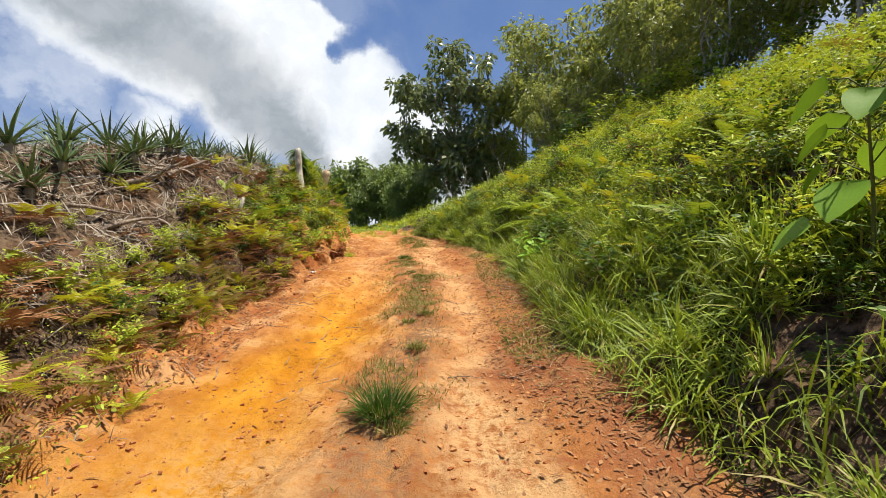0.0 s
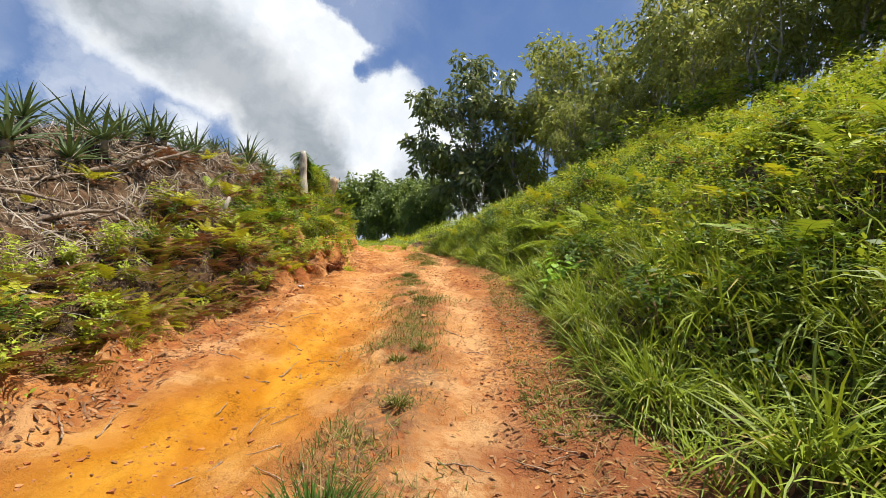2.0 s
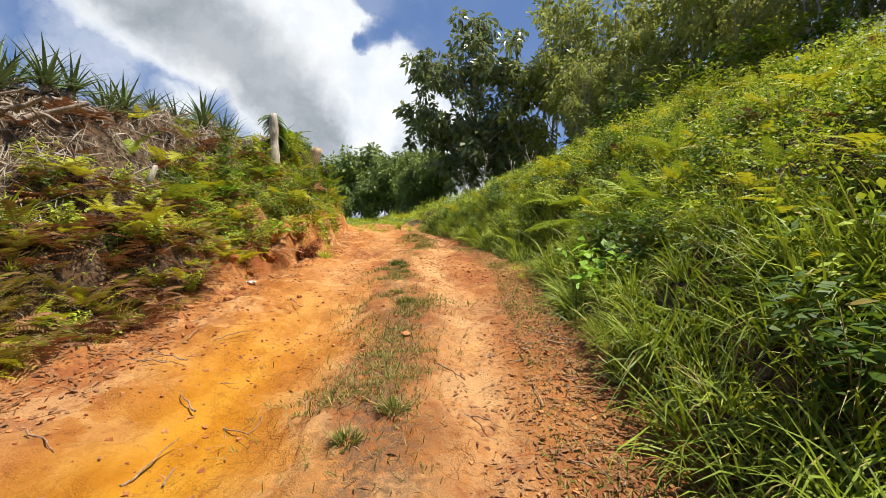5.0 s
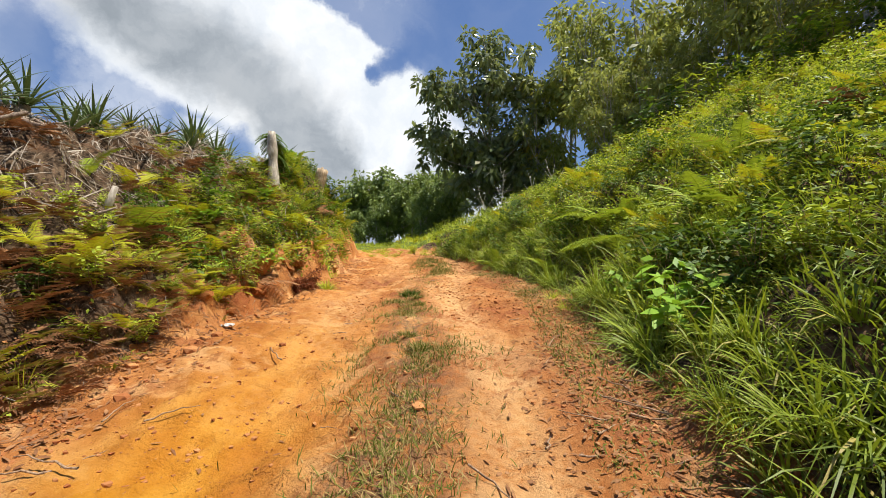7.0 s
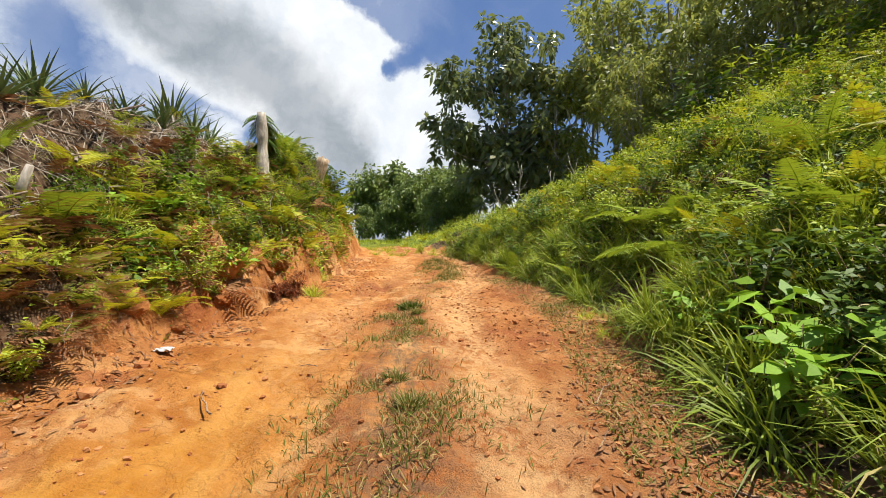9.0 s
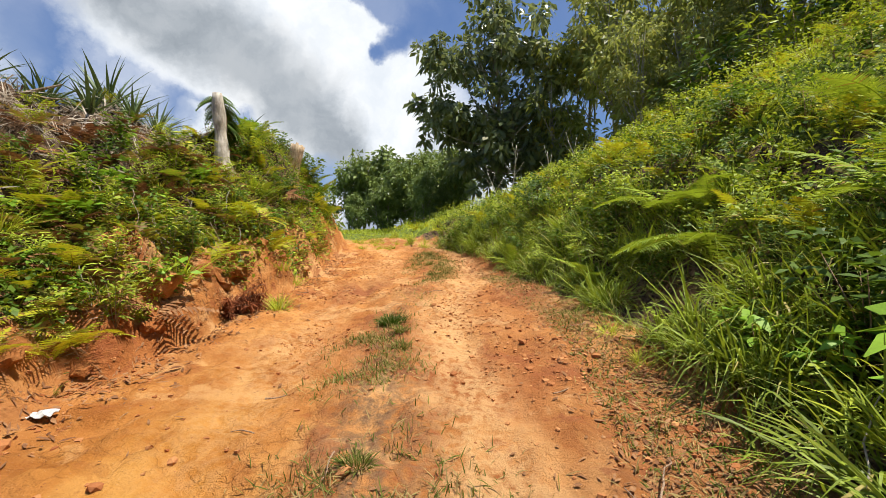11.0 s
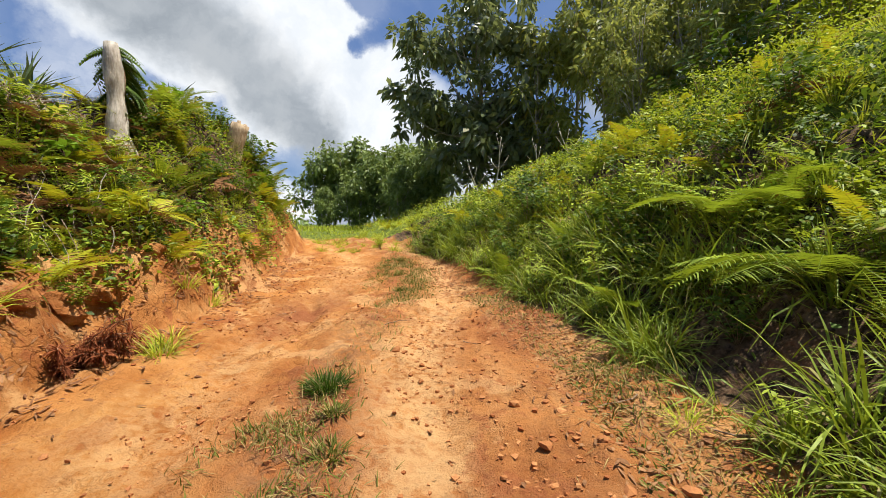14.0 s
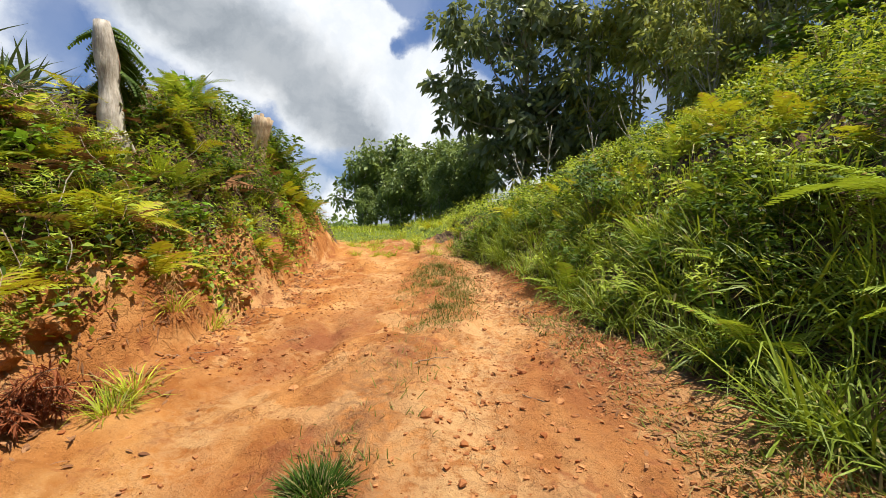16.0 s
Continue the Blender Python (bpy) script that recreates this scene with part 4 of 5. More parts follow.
for k, (x, y) in enumerate([(-10.0, 50.0), (-3, 46)]):
    far_kinds[k].matrix_world = pose(x, y, ground_z(x, y) - 0.1)

wood_kinds = []
for hgt, lobes in WOOD_LOBES:
    wood_kinds.append(tree("woodland_tree", "slender pale-trunked tree with light foliage on the hilltop", hgt, 0.1, lobes, 72, 30, 0.32, 0.15, M_WOODS, M_BARK, (0.5, 0.2), 0.46, 18, "trees along the hilltop", stems=3))
for i, (x, y, s) in enumerate(WOOD_TREES):
    m = pose(x, y, ground_z(x, y) - 0.1, rng.normal(0, 2), rng.normal(0, 2), rng.uniform(0, 360)) @ Matrix.Scale(s, 4)
    if i < len(wood_kinds):
        wood_kinds[i].matrix_world = m
    else:
        put_copy(wood_kinds[i % len(wood_kinds)], m)

# far woods that close the distance
n = 500
a = rng.uniform(0, 2 * np.pi, n)
r = rng.uniform(85, 150, n)
c = np.stack([r * np.sin(a), 10 + r * np.cos(a), np.zeros(n)], 1)
c[:, 2] = land(c[:, 0], c[:, 1], False) + rng.uniform(0.3, 4.5, n)
single("far_woods", quad_mesh("far_woods", *crown_leaves(c, rng.uniform(1.5, 3.2, n), 30, 1.5, 0.9), M_FAR), "distant dark green woods round the hill", "woods", kind="stuff")

# ---------------- stumps, roots, sticks ----------------
def stump_tall():
    ob = thing("tree_stump", "tall bleached dead stump with a climbing plant on the bank top", "tree stump", "tree stumps on the bank")
    z = np.linspace(-0.5, 1.3, 16)
    pts = np.stack([-0.03 * np.sin(z * 1.3), 0.02 * np.sin(z * 3), z], 1)
    r = 0.115 + 0.09 * np.exp(-np.maximum(z + 0.25, 0) * 4) + 0.012 * np.sin(z * 9)
    r[-1] *= 0.8
    part("trunk", quad_mesh("stump_trunk", *tube(pts, r, 14, 0.03), M_STUMP), ob)
    for k in range(5):
        a = 2 * np.pi * k / 5 + 0.4
        t = np.linspace(0, 1, 6)[:, None]
        root = np.array([np.cos(a), np.sin(a), 0]) * 0.28 * t + np.array([0, 0, 0.1]) * (1 - t) - np.array([0, 0, 0.45]) * t ** 1.5
        part("root", quad_mesh("stump_root", *tube(root, np.linspace(0.055, 0.015, 6), 7, 0.06), M_STUMP), ob)
    t = np.linspace(0, 1, 24)
    vine = np.stack([0.12 * np.cos(1.9 + 0.9 * np.sin(t * 7)), 0.12 * np.sin(1.9 + 0.9 * np.sin(t * 7)), -0.3 + 1.6 * t], 1)
    climber = part("climber", quad_mesh("climber_vine", *tube(vine, np.full(24, 0.012), 5), M_TWIG), ob, "dark twining stem")
    for k in range(64):
        u = 0.35 + 0.65 * rng.random() ** 0.6
        b = np.array([np.interp(u, t, vine[:, j]) for j in range(3)])
        part("frond", VINE_FRONDS[k % 3], climber, "feathery green leaves", pose(*b, 0, rng.uniform(-15, 25) + 60 * (1 - u), rng.uniform(8, 225)) @ Matrix.Scale(rng.uniform(0.5, 0.9), 4))
    return ob


def vine_frond(name):
    """A pinnate leaf: a thin stalk with paired oval leaflets, arching down."""
    t = np.linspace(0.15, 1, 11)
    line = np.stack([0.55 * t, 0 * t, 0.12 * t - 0.3 * t ** 2], 1)
    parts = [tube(np.concatenate([[[0, 0, 0]], line]), np.full(12, 0.004), 4)]
    for s in (-1, 1):
        d = np.stack([np.full(11, 0.35), np.full(11, float(s)), np.full(11, -0.15)], 1)
        parts.append(ribbons(line, d, 0.13 * (1.15 - 0.5 * t), 0.045, 0.3, LEAF, np.tile([1.0, -0.3 * s, 0.1], (11, 1))))
    return quad_mesh(name, *join(parts), M_SHRUB)


VINE_FRONDS = [vine_frond("climber_leaf") for _ in range(3)]
st = stump_tall()
st.matrix_world = pose(-5.2, 15.75, 3.2, 0, 0, 0)

ss = thing("tree_stump", "short pale-brown cut stump leaning on the bank top", "tree stump", "tree stumps on the bank")
z = np.linspace(-0.5, 0.8, 10)
pts = np.stack([0.3 * z, 0.05 * z, z], 1)
part("trunk", quad_mesh("short_stump_trunk", *tube(pts, 0.2 + 0.08 * np.exp(-(z + 0.4) * 3) - 0.03 * z, 12, 0.05), M_CUT), ss)
for k in range(4):
    a = 1.6 * k
    part("splinter", quad_mesh("stump_splinter", *tube([(0.23 + 0.1 * math.cos(a), 0.04 + 0.1 * math.sin(a), 0.72), (0.25 + 0.1 * math.cos(a), 0.04 + 0.1 * math.sin(a), 0.8 + 0.02 * k)], [0.06, 0.035], 6), M_CUT), ss)
ss.matrix_world = pose(-5.4, 19.25, 3.33)


def crooked(length, r, bends=7, wild=0.12):
    t = np.linspace(0, 1, bends)
    w3 = np.cumsum(rng.normal(0, wild * length / bends * 2, (bends, 3)), 0) * np.array([0, 1, 0.7])
    pts = np.stack([length * (t - 0.5), 0 * t, 0 * t], 1) + w3
    return tube(pts, r * (1 - 0.65 * t), 7, 0.1)


def branch(name, length, r, mat, label, category, twigs, group):
    ob = thing(name, label, category, group)
    part("limb", quad_mesh("branch_limb", *crooked(length, r), mat), ob)
    for k in range(twigs):
        v, q = crooked(length * rng.uniform(0.25, 0.5), r * 0.35, 5, 0.2)
        part("twig", quad_mesh("branch_twig", v, q, mat), ob, m=pose(rng.uniform(-0.3, 0.3) * length, 0, 0.02, 0, rng.uniform(-50, 10), rng.uniform(20, 160) * rng.choice([-1, 1])))
    return ob


for x, y, length, r, turn, tilt, lift in ROOTS:
    ob = branch("dead_root", length, r, M_ROOT, "weathered grey-brown dead root on the cleared bank", "dead wood", 4, "dead wood on the bank")
    ob.matrix_world = pose(x, y, ground_z(x, y) + lift, 0, tilt, turn)
peg = thing("broken_stake", "short pale broken stake standing in the bank", "stake")
part("stake_shaft", quad_mesh("stake_shaft", *tube([(0, 0, -0.2), (0.02, 0, 0.1), (0.07, 0, 0.34)], [0.05, 0.05, 0.035], 8, 0.08), M_STUMP), peg)
peg.matrix_world = pose(-4.95, 10.4, ground_z(-4.95, 10.4), 0, 12, 0)

# ---------------- pineapples ----------------
for k in range(4):
    d = np.array([[1.0, 0, 0]])
    v, q = ribbons(np.zeros((1, 3)), d, 0.85, 0.062, -0.0, (0.9, 1.0, 0.95, 0.82, 0.6, 0.32, 0.02), np.array([[0, 1.0, 0]]), 0.28)
    tt = v[:, 0] / 0.85
    v[:, 2] -= (0.1 + 0.07 * k) * tt ** 2.2
    v[:, 1] += 0.03 * (k - 1.5) * tt ** 2
    PINE_LEAVES.append(quad_mesh("pineapple_leaf", v, q, M_PINE))
pine_kinds = [pineapple(n, "grey-green pineapple plant with stiff sword leaves on the bank top") for n in (26, 22, 30)]
for i, (x, y, s) in enumerate(PINEAPPLES):
    m = pose(x, y, ground_z(x, y) - 0.04, rng.normal(0, 5), rng.normal(0, 5), rng.uniform(0, 360)) @ Matrix.Scale(s, 4)
    if i < 3:
        pine_kinds[i].matrix_world = m
    else:
        put_copy(pine_kinds[i % 3], m)

# ---------------- large heart-leaved plant ----------------
def heart_leaf():
    prof = (0.15, 0.8, 1.0, 1.0, 0.9, 0.68, 0.4, 0.03)
    v, q = ribbons(np.zeros((1, 3)), np.array([[1.0, 0, 0]]), 0.2, 0.165, 0.28, prof, np.array([[0, 1.0, 0]]), -0.12)
    back = np.abs(v[:, 1]) > 0.02
    v[back, 0] -= 0.03 * np.clip(1 - v[back, 0] / 0.1, 0, 1)
    return quad_mesh("heart_leaf", v, q, M_BROAD)


HEART = heart_leaf()
hp = thing("broad_leaved_sapling", "sapling with large bright green heart-shaped leaves beside the track", "sapling")
t = np.linspace(0, 1, 9)[:, None]
trunk = np.array([-0.1, -0.06, 1.42]) * t + np.array([0.05, 0.03, 0]) * np.sin(t * 5)
part("stem", quad_mesh("sapling_stem", *tube(trunk, np.linspace(0.018, 0.006, 9), 8), M_STEM), hp, "pale green stem")
for j in range(15):
    u, g = 0.24 + 0.76 * (j / 14) ** 0.9, radians(137.5 * j + 150)
    b = np.array([float(np.interp(u, t[:, 0], trunk[:, c])) for c in range(3)])
    reach = 0.42 - 0.22 * u
    tip = b + np.array([reach * math.cos(g), reach * math.sin(g), 0.12])
    mid = (b + tip) / 2 + np.array([0, 0, 0.05])
    stalk = part("petiole", quad_mesh("sapling_petiole", *tube([b, mid, tip], [0.006, 0.005, 0.004], 6), M_STEM), hp)
    part("leaf", HEART, stalk, "bright green heart-shaped leaf", pose(*tip, rng.normal(0, 14), rng.uniform(22, 62), math.degrees(g) + rng.normal(0, 18)) @ Matrix.Scale(rng.uniform(1.25, 1.95), 4))
hp.matrix_world = pose(HEART_AT[0], HEART_AT[1], ground_z(*HEART_AT) - 0.02)

# ---------------- ferns and shrubs ----------------
fr_big = [frond_mesh("fern_frond", M_FERN, 0.9, 34, 0.18, d) for d in (0.45, 0.65, 0.85)]
fr_yel = [frond_mesh("bracken_frond", M_BRACKEN, 0.6, 21, 0.13, d) for d in (0.4, 0.6, 0.8)]
fr_olive = [frond_mesh("olive_frond", M_OLIVE, 0.5, 13, 0.12, d) for d in (0.5, 0.8)]
fr_dead = [frond_mesh("dead_frond", M_LITTER, 0.55, 13, 0.13, d) for d in (0.5, 0.9)]
KINDS = {
    "fern": fern(fr_big, 7, "large arching green fern on the bank"),
    "bracken": fern(fr_yel, 8, "yellow-green bracken fern on the bank"),
    "olive": fern(fr_olive, 6, "small olive-brown fern on the cleared bank"),
    "dead": fern(fr_dead, 7, "dead brown fern lying on the cleared bank", 35),
    "shrub": shrub("shrub", M_SHRUB, "dense dark green leafy shrub on the bank", 0.75, 0.38, 9, 240, 0.12, 0.05),
    "small": shrub("shrub", M_HERB, "light green leafy weed on the bank", 0.5, 0.28, 8, 240, 0.085, 0.035),
    "narrow": shrub("shrub", M_HERB, "narrow-leaved yellow-green shrub on the bank", 0.85, 0.3, 8, 200, 0.15, 0.022, LEAF),
    "broad": shrub("shrub", M_BROAD, "bright broad-leaved weed on the bank", 0.5, 0.3, 6, 70, 0.16, 0.085),
    "clump": None, "lime": None,
}
KINDS["clump"] = single("grass_clump", tuft_mesh("grass_clump", M_GRASS, 76, 0.14, 0.92, 0.0155, 1.0, 0.85), "clump of long arching green grass", "grass clump", "long grass clumps")
KINDS["lime"] = single("grass_clump", tuft_mesh("lime_grass_clump", M_LIME, 80, 0.13, 0.6, 0.011, 0.8, 0.6), "clump of fine lime-green grass", "grass clump", "lime grass clumps")
used = set()


def plant(kind, x, y, s, lean=8.0):
    m = stand(x, y, 0.03, lean=lean, scale=s)
    if kind in used:
        return put_copy(KINDS[kind], m)
    used.add(kind)
    KINDS[kind].matrix_world = m
    return KINDS[kind]


MERGED = {}


def merge(kind, m):
    """Adds a plant to the joined growth of the far slope."""
    src = KINDS[kind]
    for o in ([src] if src.data else src.children):
        me = o.data
        v = np.empty(len(me.vertices) * 3, np.float32)
        me.vertices.foreach_get("co", v)
        q = np.empty(len(me.loops), np.int32)
        me.loops.foreach_get("vertex_index", q)
        mat = np.array(m if src.data else m @ o.matrix_basis)
        v = v.reshape(-1, 3) @ mat[:3, :3].T + mat[:3, 3]
        MERGED.setdefault(me.materials[0].name, (me.materials[0], []))[1].append((v, q.reshape(-1, 4)))


def scatter(n, y0, y1, s0, s1, side, mixture, smin=0.7, smax=1.3, joined=False):
    """n plants on a bank, s0 to s1 metres out from the track's edge."""
    names, weights = zip(*mixture)
    w8 = np.array(weights, float) / sum(weights)
    for _ in range(n):
        y, s = rng.uniform(y0, y1), rng.uniform(s0, s1)
        x = left_edge(y) - s if side < 0 else right_edge(y) + s
        if math.hypot(x - 2.65, y - 2.9) < 0.5:
            continue
        if side < 0 and 4.0 < y < 7.5 and s < 0.55 * ledge_width(y):
            s = s + 0.6 * ledge_width(y)
            x = left_edge(y) - s
        if math.hypot(x + 5.15, y - 18.75) < 0.5 or math.hypot((x - 2.1) / 0.5, (y - 12.7) / 0.9) < 1:
            continue
        kind, size = str(rng.choice(names, p=w8)), rng.uniform(smin, smax)
        if joined:
            merge(kind, stand(float(x), float(y), 0.03, lean=8.0, scale=size))
        else:
            plant(kind, float(x), float(y), size)


for row in SCATTER:
    scatter(*row)
for key, (mat, pieces) in MERGED.items():
    single("slope_growth", quad_mesh("slope_growth", *join(pieces), mat), "dense mixed ferns and weeds covering the upper slope", "undergrowth", kind="stuff")
for kind, x, y, s in PLANTED:
    plant(kind, x, y, s, 4.0)

# large ferns that arch over the hollow in the slope
fr_wide = [frond_mesh("wide_frond", M_FERN, 1.0, 40, 0.24, d) for d in (0.42, 0.55, 0.7)]
for x, y, s, n, face, low_e, high_e in OVERHANG:
    ob = thing("fern", "large arching green fern over a dark hollow in the slope", "fern", "ferns on the banks")
    for i in range(n):
        part("frond", fr_wide[i % 3], ob, m=pose(0, 0, 0.05, rng.normal(0, 8), -rng.uniform(low_e, high_e), face + 150 * ((i + 0.5) / n - 0.5) + rng.uniform(-8, 8)) @ Matrix.Scale(rng.uniform(0.85, 1.1), 4))
    ob.matrix_world = pose(x, y, ground_z(x, y)) @ Matrix.Scale(s, 4)

# ---------------- stuff: grass, straw, undergrowth, litter ----------------
def field(name, label, category, n, y0, y1, s0, s1, side, mat, h, w, bend, spread, profile=BLADE, lift=0.0, power=1.0):
    y = rng.uniform(y0, y1, n)
    s = s0 + (s1 - s0) * rng.random(n) ** power
    x = left_edge(y) - s if side < 0 else right_edge(y) + s
    keep = (fbm(x, y, 1.1, 2, 80) > rng.uniform(-1.7 if side > 0 else -1.1, 0.2 if side > 0 else 0.35, n)) & (np.hypot(x - 2.65, y - 2.9) > 0.45) & ((np.hypot((x - 2.1) / 0.5, (y - 12.7) / 0.9) > 1) | (rng.random(n) < 0.15))
    if side < 0:
        keep &= ~((y > 3.6) & (y < 13.6) & (left_edge(y) - x < 0.62 * ledge_width(y) + 0.18) & (rng.random(n) < 0.86))
    x, y = x[keep], y[keep]
    n = len(x)
    p = np.stack([x, y, land(x, y) - 0.02 + lift * rng.random(n)], 1)
    lean = np.stack([vnoise(x, y, 2.2, 90), vnoise(x, y, 2.2, 95)], 1) * 0.6
    lean[:, 0] += -0.35 if side > 0 else 0.3
    d = np.concatenate([lean + rng.normal(0, spread, (n, 2)), np.ones((n, 1))], 1)
    tall = 0.75 + 0.35 * vnoise(x, y, 0.8, 97)
    return single(name, quad_mesh(name, *ribbons(p, d, h * tall * rng.uniform(0.5, 1.2, n), w * rng.uniform(0.6, 1.3, n), bend * rng.uniform(0.2, 1.4, n), profile), mat), label, category, kind="stuff")


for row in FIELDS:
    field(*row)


def lying(name, label, category, n, xs, ys, mat, length, width, stand_up=0.2, weight=None):
    """Straw and fallen leaves lying on the ground."""
    x, y = rng.uniform(*xs, n), rng.uniform(*ys, n)
    if weight is not None:
        keep = weight(x, y) > rng.random(n)
        x, y = x[keep], y[keep]
    n = len(x)
    e = 0.05
    sx, sy = (land(x + e, y) - land(x - e, y)) / (2 * e), (land(x, y + e) - land(x, y - e)) / (2 * e)
    a = rng.uniform(0, 2 * np.pi, n)
    d = np.stack([np.cos(a), np.sin(a), np.cos(a) * sx + np.sin(a) * sy + rng.uniform(0, stand_up, n)], 1)
    side = np.stack([-np.sin(a), np.cos(a), -np.sin(a) * sx + np.cos(a) * sy + rng.normal(0, 0.3, n)], 1)
    p = np.stack([x, y, land(x, y) + 0.012], 1)
    return single(name, quad_mesh(name, *ribbons(p, d, length * rng.uniform(0.3, 1.2, n), width * rng.uniform(0.5, 1.4, n), rng.uniform(0.0, 0.35, n), LEAF, side)[0:2], mat), label, category, kind="stuff")


def bank_top(x, y):
    s = left_edge(y) - x
    return np.clip((s - np.interp(y, [0, 6, 12, 15], [0.9, 1.1, 1.4, 1.6])) / 0.4, 0, 1) * (0.6 + 0.5 * fbm(x, y, 1.0, 2, 101))


def right_verge(x, y):
    return np.exp(-((x - right_edge(y) + 0.35) / 0.38) ** 2) + 0.012 * (x < right_edge(y)) * (x > left_edge(y)) + 0.8 * np.exp(-((x - right_edge(y) + 0.65) / 0.4) ** 2) * np.exp(-((y - 6) / 3.2) ** 2)


def middle(x, y):
    near = 0.06 * np.clip(1.0 - np.abs(x - strip_x(y)) / 0.5, 0, 1)
    for a, b, wide, long in RIDGE_PATCHES:
        near = np.maximum(near, np.exp(-(((x - a) / wide) ** 2 + ((y - b) / long) ** 2)))
    return np.minimum(1, 1.5 * near) * np.clip(0.65 + 1.3 * fbm(x, y, 2.6, 2, 111), 0, 1)


lying("dead_straw", "tangled grey-brown dead straw on the cleared bank", "straw", 52000, (-9.5, -3.0), (-2.5, 17.5), M_STRAW, 0.3, 0.013, 0.7, bank_top)
lying("weathered_stalks", "bleached broken stalks on the cleared bank", "straw", 10000, (-8, -3.8), (1, 16), M_GREYSTRAW, 0.5, 0.017, 0.7, bank_top)
lying("fallen_leaves", "brown fallen leaves along the track's edge", "leaf litter", 42000, (-3.2, 2.6), (0.5, 22), M_LITTER, 0.07, 0.02, 0.18, right_verge)
lying("verge_straw", "dry trampled grass along the track's edge", "straw", 16000, (-0.2, 2.4), (3, 20), M_DRYGRASS, 0.12, 0.006, 0.8, lambda x, y: np.exp(-((x - right_edge(y) + 0.4) / 0.35) ** 2) * np.clip(0.5 + fbm(x, y, 0.9, 2, 141), 0, 1))
lying("bank_litter", "brown leaf litter at the foot of the bank", "leaf litter", 15000, (-5.4, -2.6), (0.5, 20), M_LITTER, 0.1, 0.022, 0.5, lambda x, y: np.exp(-((left_edge(y) - 0.1 - x) / 0.5) ** 2))
lying("strip_straw", "flattened dry grass on the ridge between the wheel tracks", "straw", 9000, (-1.9, 0.4), (1.5, 17), M_DRYGRASS, 0.12, 0.006, 0.5, middle)


def strip_grass():
    x, y = rng.uniform(-2, 0.4, 130000), rng.uniform(1.5, 21, 130000)
    keep = middle(x, y) * 0.85 > rng.random(130000)
    x, y = x[keep], y[keep]
    n = len(x)
    d = np.concatenate([rng.normal(0, 0.8, (n, 2)), np.ones((n, 1))], 1)
    single("strip_grass", quad_mesh("strip_grass", *ribbons(np.stack([x, y, land(x, y) - 0.005], 1), d, 0.1 * rng.uniform(0.4, 1.3, n), 0.007, 0.4 * rng.random(n), BLADE), M_TURF), "short grey-green grass on the ridge between the wheel tracks", "grass", kind="stuff")


strip_grass()
# grass field past the crest
n = 13000
y = rng.uniform(20.5, 45, n)
x = rng.uniform(-24, 4, n)
keep = np.clip((y - 21.5 - 0.25 * np.abs(x - strip_x(y)) + 2 * fbm(x, y, 0.5, 2, 120)) / 4, 0, 1) > rng.random(n)
x, y = x[keep], y[keep]
n = len(x)
d = np.concatenate([rng.normal(0, 0.35, (n, 2)), np.ones((n, 1))], 1)
single("crest_grass", quad_mesh("crest_grass", *ribbons(np.stack([x, y, land(x, y) - 0.02], 1), d, np.interp(y, [21, 26, 32], [0.07, 0.14, 0.3]) * rng.uniform(0.5, 1.3, n), 0.03, 0.4 * rng.random(n), BLADE), M_LIME), "sunlit lime-green grass over the crest of the track", "grass", kind="stuff")

# ---------------- road details ----------------
for x, y, s, kind in TUFTS:
    me2 = tuft_mesh("track_tuft", M_TUFT if kind else M_TURF, 520 if kind else 150, 0.16 * s, 0.34 * s, 0.008, 0.8, 0.5)
    single("grass_tuft", me2, "dark green grass tuft on the track's middle ridge" if kind else "dry grey-green grass tuft on the track's middle ridge", "grass tuft", "grass tufts on the track", m=pose(x, y, ground_z(x, y) - 0.01))

rust = thing("dry_bush", "rust-brown dried bush at the foot of the bank", "bush")
wood, fol = [], []
for k in range(26):
    a = rng.uniform(0, 2 * np.pi)
    t = np.linspace(0, 1, 5)[:, None]
    pts = np.array([0.5 * math.cos(a), 0.3 * math.sin(a), rng.uniform(0.1, 0.42)]) * t * rng.uniform(0.6, 1.1) - np.array([0, 0, 0.15]) * t ** 3
    wood.append(tube(pts, np.linspace(0.006, 0.002, 5), 4))
    u = rng.uniform(0.2, 1, 130)
    b = np.stack([np.interp(u, t[:, 0], pts[:, c]) for c in range(3)], 1)
    fol.append(ribbons(b, rng.normal(0, 1, (130, 3)), 0.075, 0.008, 0.3, LEAF))
part("stem", quad_mesh("dry_bush_stem", *join(wood), M_TWIG), rust)
part("foliage", quad_mesh("dry_bush_foliage", *join(fol), M_RUST), rust)
rust.matrix_world = pose(-3.52, 12.95, ground_z(-3.45, 12.95) - 0.02, 0, 0, 60) @ Matrix.Scale(1.45, 4)


def pebble(seed):
    bm = bmesh.new()
    bmesh.ops.create_icosphere(bm, subdivisions=1, radius=0.5)
    r = random.Random(seed)
    for v in bm.verts:
        v.co *= r.uniform(0.7, 1.15)
        v.co.z *= 0.62
    m = bpy.data.meshes.new("clod_stone")
    bm.to_mesh(m)
    bm.free()
    m.materials.append(CLOD)
    return m


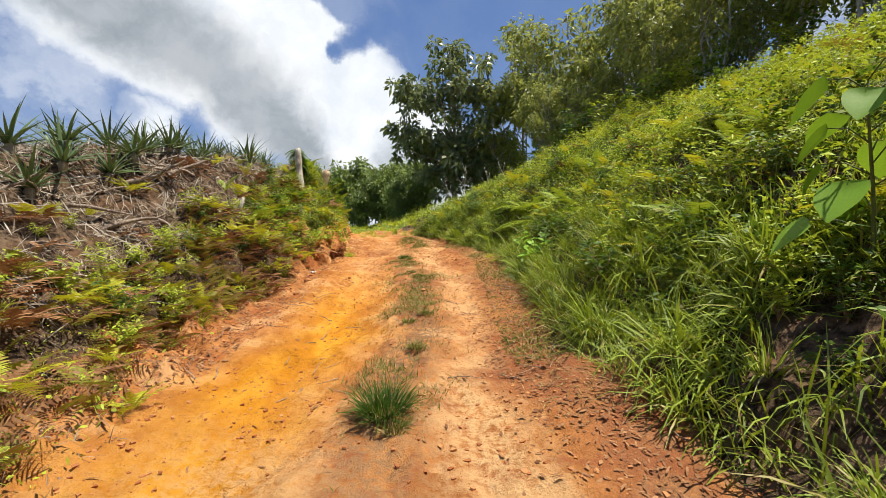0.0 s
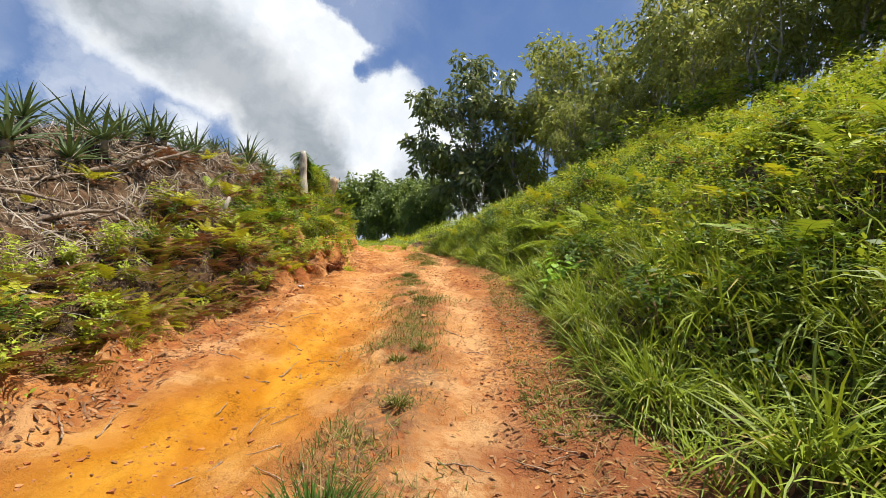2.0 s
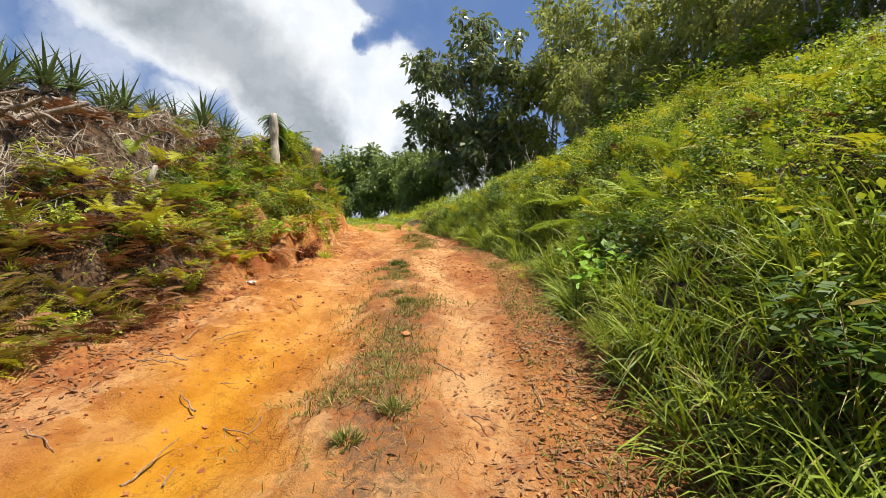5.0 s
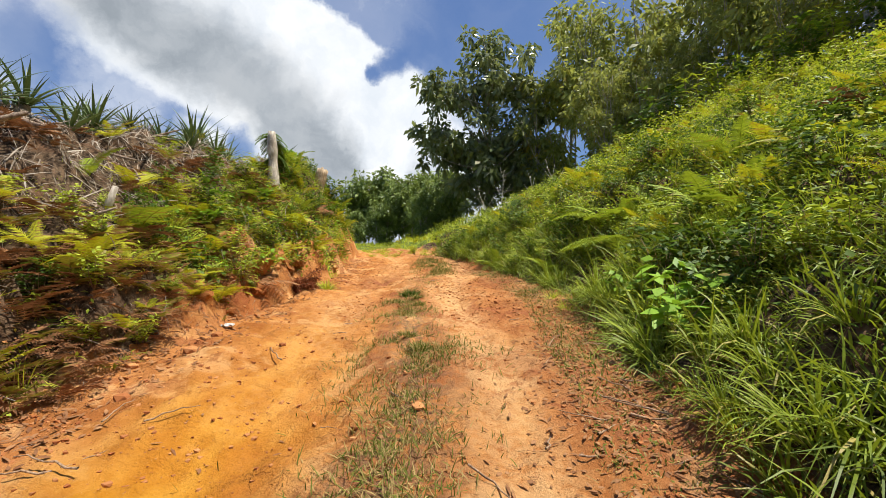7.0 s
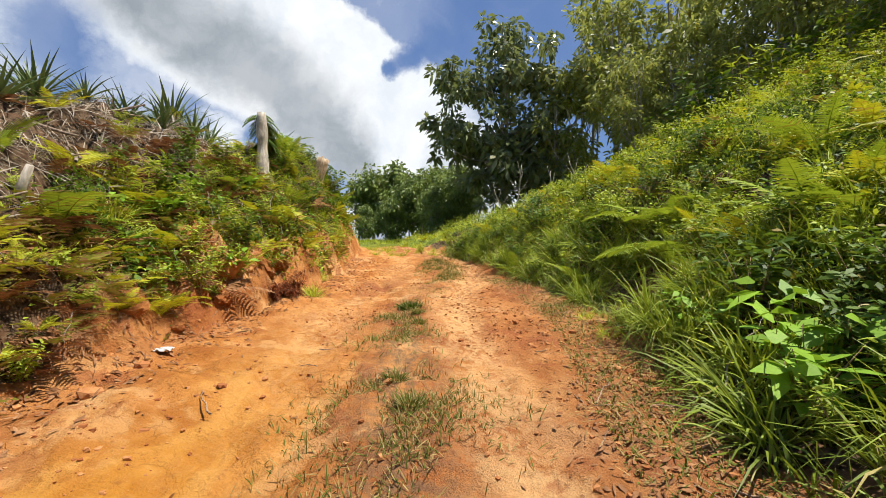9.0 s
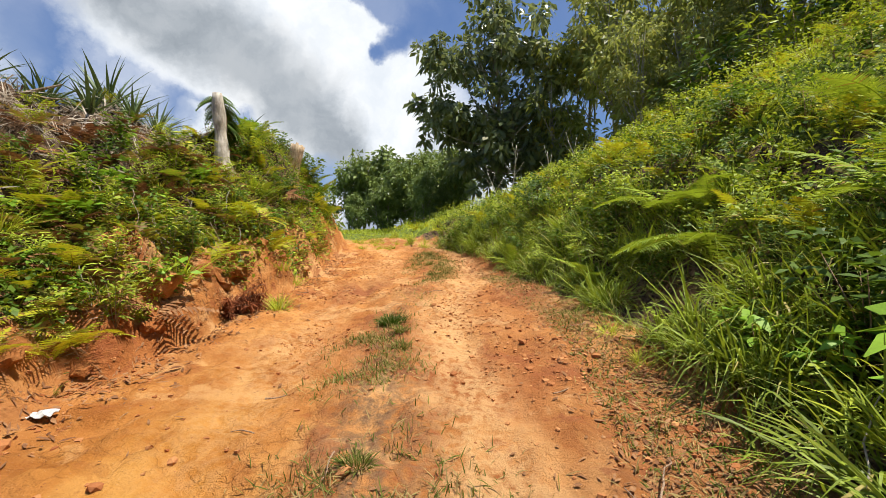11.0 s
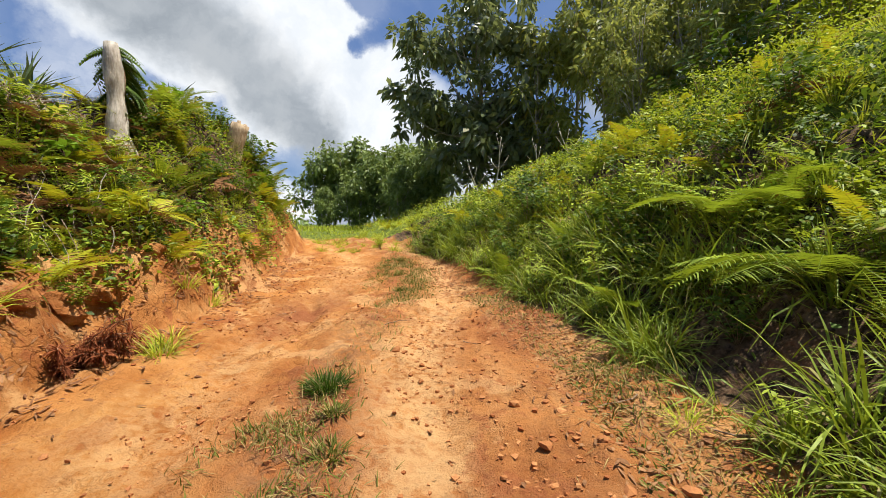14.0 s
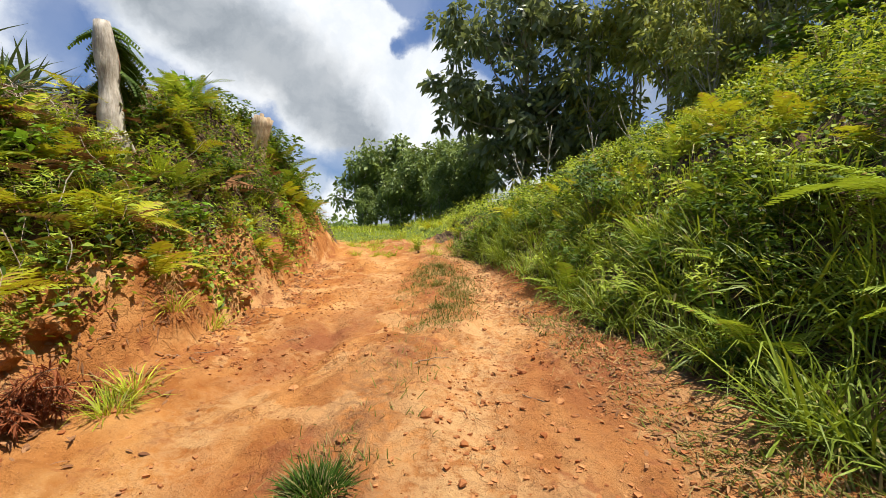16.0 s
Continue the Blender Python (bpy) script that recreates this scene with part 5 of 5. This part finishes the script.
def lump_mesh(seed):
    """A broken block of laterite."""
    bm = bmesh.new()
    bmesh.ops.create_icosphere(bm, subdivisions=3, radius=0.5)
    for v in bm.verts:
        p = v.co.copy()
        v.co *= 1.0 + 0.5 * noise.noise(p * 2.3 + Vector((seed * 7.1, 0, 0))) + 0.3 * noise.noise(p * 7.0 + Vector((0, seed * 3.3, 0)))
        v.co.z *= 0.75
    m = bpy.data.meshes.new("clay_lump")
    bm.to_mesh(m)
    bm.free()
    m.materials.append(SOIL)
    return m


LUMPS = [lump_mesh(k) for k in range(5)]
for k, (y, out, s) in enumerate(CUT_LUMPS):
    x = float(left_edge(y)) - out
    part("clod", LUMPS[k % 5], ground, m=pose(x, y, ground_z(x, y) - 0.14 * s, 11 * k % 40, 23 * k % 30, 77 * k) @ Matrix.Scale(s, 4))
PEBBLES = [pebble(k) for k in range(6)]
for k in range(260):
    y = rng.uniform(2.5, 17) if k % 3 else rng.uniform(9, 14)
    x = rng.uniform(float(left_edge(y)) - 0.1, float(right_edge(y)) - 0.05)
    if k % 2:
        x = float(strip_x(y)) + rng.normal(1.5, 0.5)
    s = 0.015 + (0.09 if y > 9.5 else 0.05) * rng.random() ** 3
    part("clod", PEBBLES[k % 6], ground, m=pose(x, y, ground_z(x, y) + 0.1 * s, rng.uniform(-20, 20), rng.uniform(-20, 20), rng.uniform(0, 360)) @ Matrix.Scale(s, 4))
for x, y, s in EDGE_CLODS:
    part("clod", PEBBLES[int(abs(x) * 10) % 6], ground, m=pose(x, y, ground_z(x, y) + 0.1 * s, 5, 8, x * 90) @ Matrix.Scale(s, 4))



def crumbs(name, label, n, weight, xs, ys, size):
    """Soil crumbs too many to count: small bent blocks sunk in the ground."""
    x, y = rng.uniform(*xs, n), rng.uniform(*ys, n)
    keep = weight(x, y) > rng.random(n)
    x, y = x[keep], y[keep]
    n = len(x)
    s = size * (0.22 + rng.random(n) ** 4)
    box = np.array([(i, j, k) for i in (-0.5, 0.5) for j in (-0.5, 0.5) for k in (-0.3, 0.3)])
    v = box[None] * rng.uniform(0.3, 1.3, (n, 8, 3)) * s[:, None, None]
    a = rng.uniform(0, 6.3, n)
    c, d = np.cos(a)[:, None], np.sin(a)[:, None]
    v = np.stack([v[..., 0] * c - v[..., 1] * d + x[:, None], v[..., 0] * d + v[..., 1] * c + y[:, None], v[..., 2] + (land(x, y) + 0.04 * s)[:, None]], -1)
    f = np.array([(0, 1, 3, 2), (4, 6, 7, 5), (0, 4, 5, 1), (2, 3, 7, 6), (0, 2, 6, 4), (1, 5, 7, 3)])
    q = (f[None] + (np.arange(n) * 8)[:, None, None]).reshape(-1, 4)
    single(name, quad_mesh(name, v, q, CLOD, False), label, "gravel", kind="stuff")


def crumb_weight(x, y):
    inside = (x > left_edge(y) - 0.9) & (x < right_edge(y) + 0.1)
    k = np.clip(0.15 + 0.9 * fbm(x, y, 0.9, 3, 131), 0.04, 1) + 0.25 * np.exp(-((x - right_edge(y) + 0.5) / 0.45) ** 2) + 0.8 * np.exp(-((x - left_edge(y) + 0.15) / 0.5) ** 2)
    return inside * k * np.interp(y, [2, 8, 11], [0.45, 0.7, 1.0])


crumbs("soil_crumbs", "loose orange soil crumbs on the track", 52000, crumb_weight, (-4.5, 2), (1.5, 20), 0.034)
stick_kinds = [quad_mesh("stick", *crooked(0.42, 0.008, 7, 0.14), M_TWIG) for _ in range(4)]
for k in range(110):
    y = rng.uniform(2.5, 17) if k % 2 else rng.uniform(4, 10)
    x = float(right_edge(y)) - abs(rng.normal(0.35, 0.35)) if k % 3 else rng.uniform(float(left_edge(y)), float(strip_x(y)))
    single("stick", stick_kinds[k % 4], "thin dry brown stick lying on the track", "stick", "sticks on the track", m=pose(x, y, ground_z(x, y) + 0.008, 0, 0, rng.uniform(0, 360)) @ Matrix.Scale(rng.uniform(0.4, 1.1), 4))
for x, y, s, turn in STICKS:
    single("stick", stick_kinds[int(y * 7) % 4], "thin dry brown stick lying on the track", "stick", "sticks on the track", m=pose(x, y, ground_z(x, y) + 0.01, 0, 0, turn) @ Matrix.Scale(s, 4))
for k, (x, y, length, turn, tilt) in enumerate(STEMS):
    v, q = crooked(length, 0.0055, 9, 0.14)
    single("fallen_branch", quad_mesh("fallen_branch", v, q, M_GREYSTRAW if k % 3 else M_ROOT), "bare pale dead branch leaning on the bank", "dead branch", "dead branches on the bank", m=pose(x, y, ground_z(x, y) + 0.35 * length * abs(math.sin(radians(tilt))), 0, tilt, turn))
# pale bare saplings by the broadleaf tree
for x, y, tall, lean in ((1.0, 26.6, 2.6, 14), (0.6, 27.4, 1.7, -8), (2.6, 25.6, 1.9, 6), (3.6, 24.2, 1.5, -10)):
    sap = thing("bare_sapling", "thin pale leafless sapling at the crest of the slope", "sapling", "bare saplings at the crest")
    t = np.linspace(0, 1, 7)[:, None]
    line = np.array([math.sin(radians(lean)) * tall, 0.05, tall]) * t + np.array([0.12, 0.05, 0]) * np.sin(t * 4.5)
    part("trunk", quad_mesh("bare_sapling_trunk", *tube(line, np.linspace(0.035, 0.012, 7), 8, 0.05), M_STUMP), sap)
    for k in range(4):
        b = line[3 + k % 3]
        part("twig", quad_mesh("bare_sapling_twig", *tube([b, b + np.array([0.2 - 0.13 * k, 0.06, 0.25]), b + np.array([0.42 - 0.28 * k, 0.1, 0.6])], [0.012, 0.008, 0.004], 6), M_STUMP), sap)
    sap.matrix_world = pose(x, y, ground_z(x, y) - 0.05)
# crumpled scrap of litter
bm = bmesh.new()
bmesh.ops.create_grid(bm, x_segments=7, y_segments=5, size=0.5)
for v in bm.verts:
    v.co = Vector((v.co.x * 0.2, v.co.y * 0.12, 0.035 * noise.noise(v.co * 5) + 0.03))
bmesh.ops.solidify(bm, geom=bm.faces[:], thickness=0.004)
scrap = bpy.data.meshes.new("paper_scrap")
bm.to_mesh(scrap)
bm.free()
scrap.materials.append(M_PAPER)
single("paper_scrap", scrap, "crumpled white scrap of litter at the foot of the bank", "litter", m=pose(-3.2, 10.25, ground_z(-3.2, 10.25) + 0.01, 0, 0, 20))
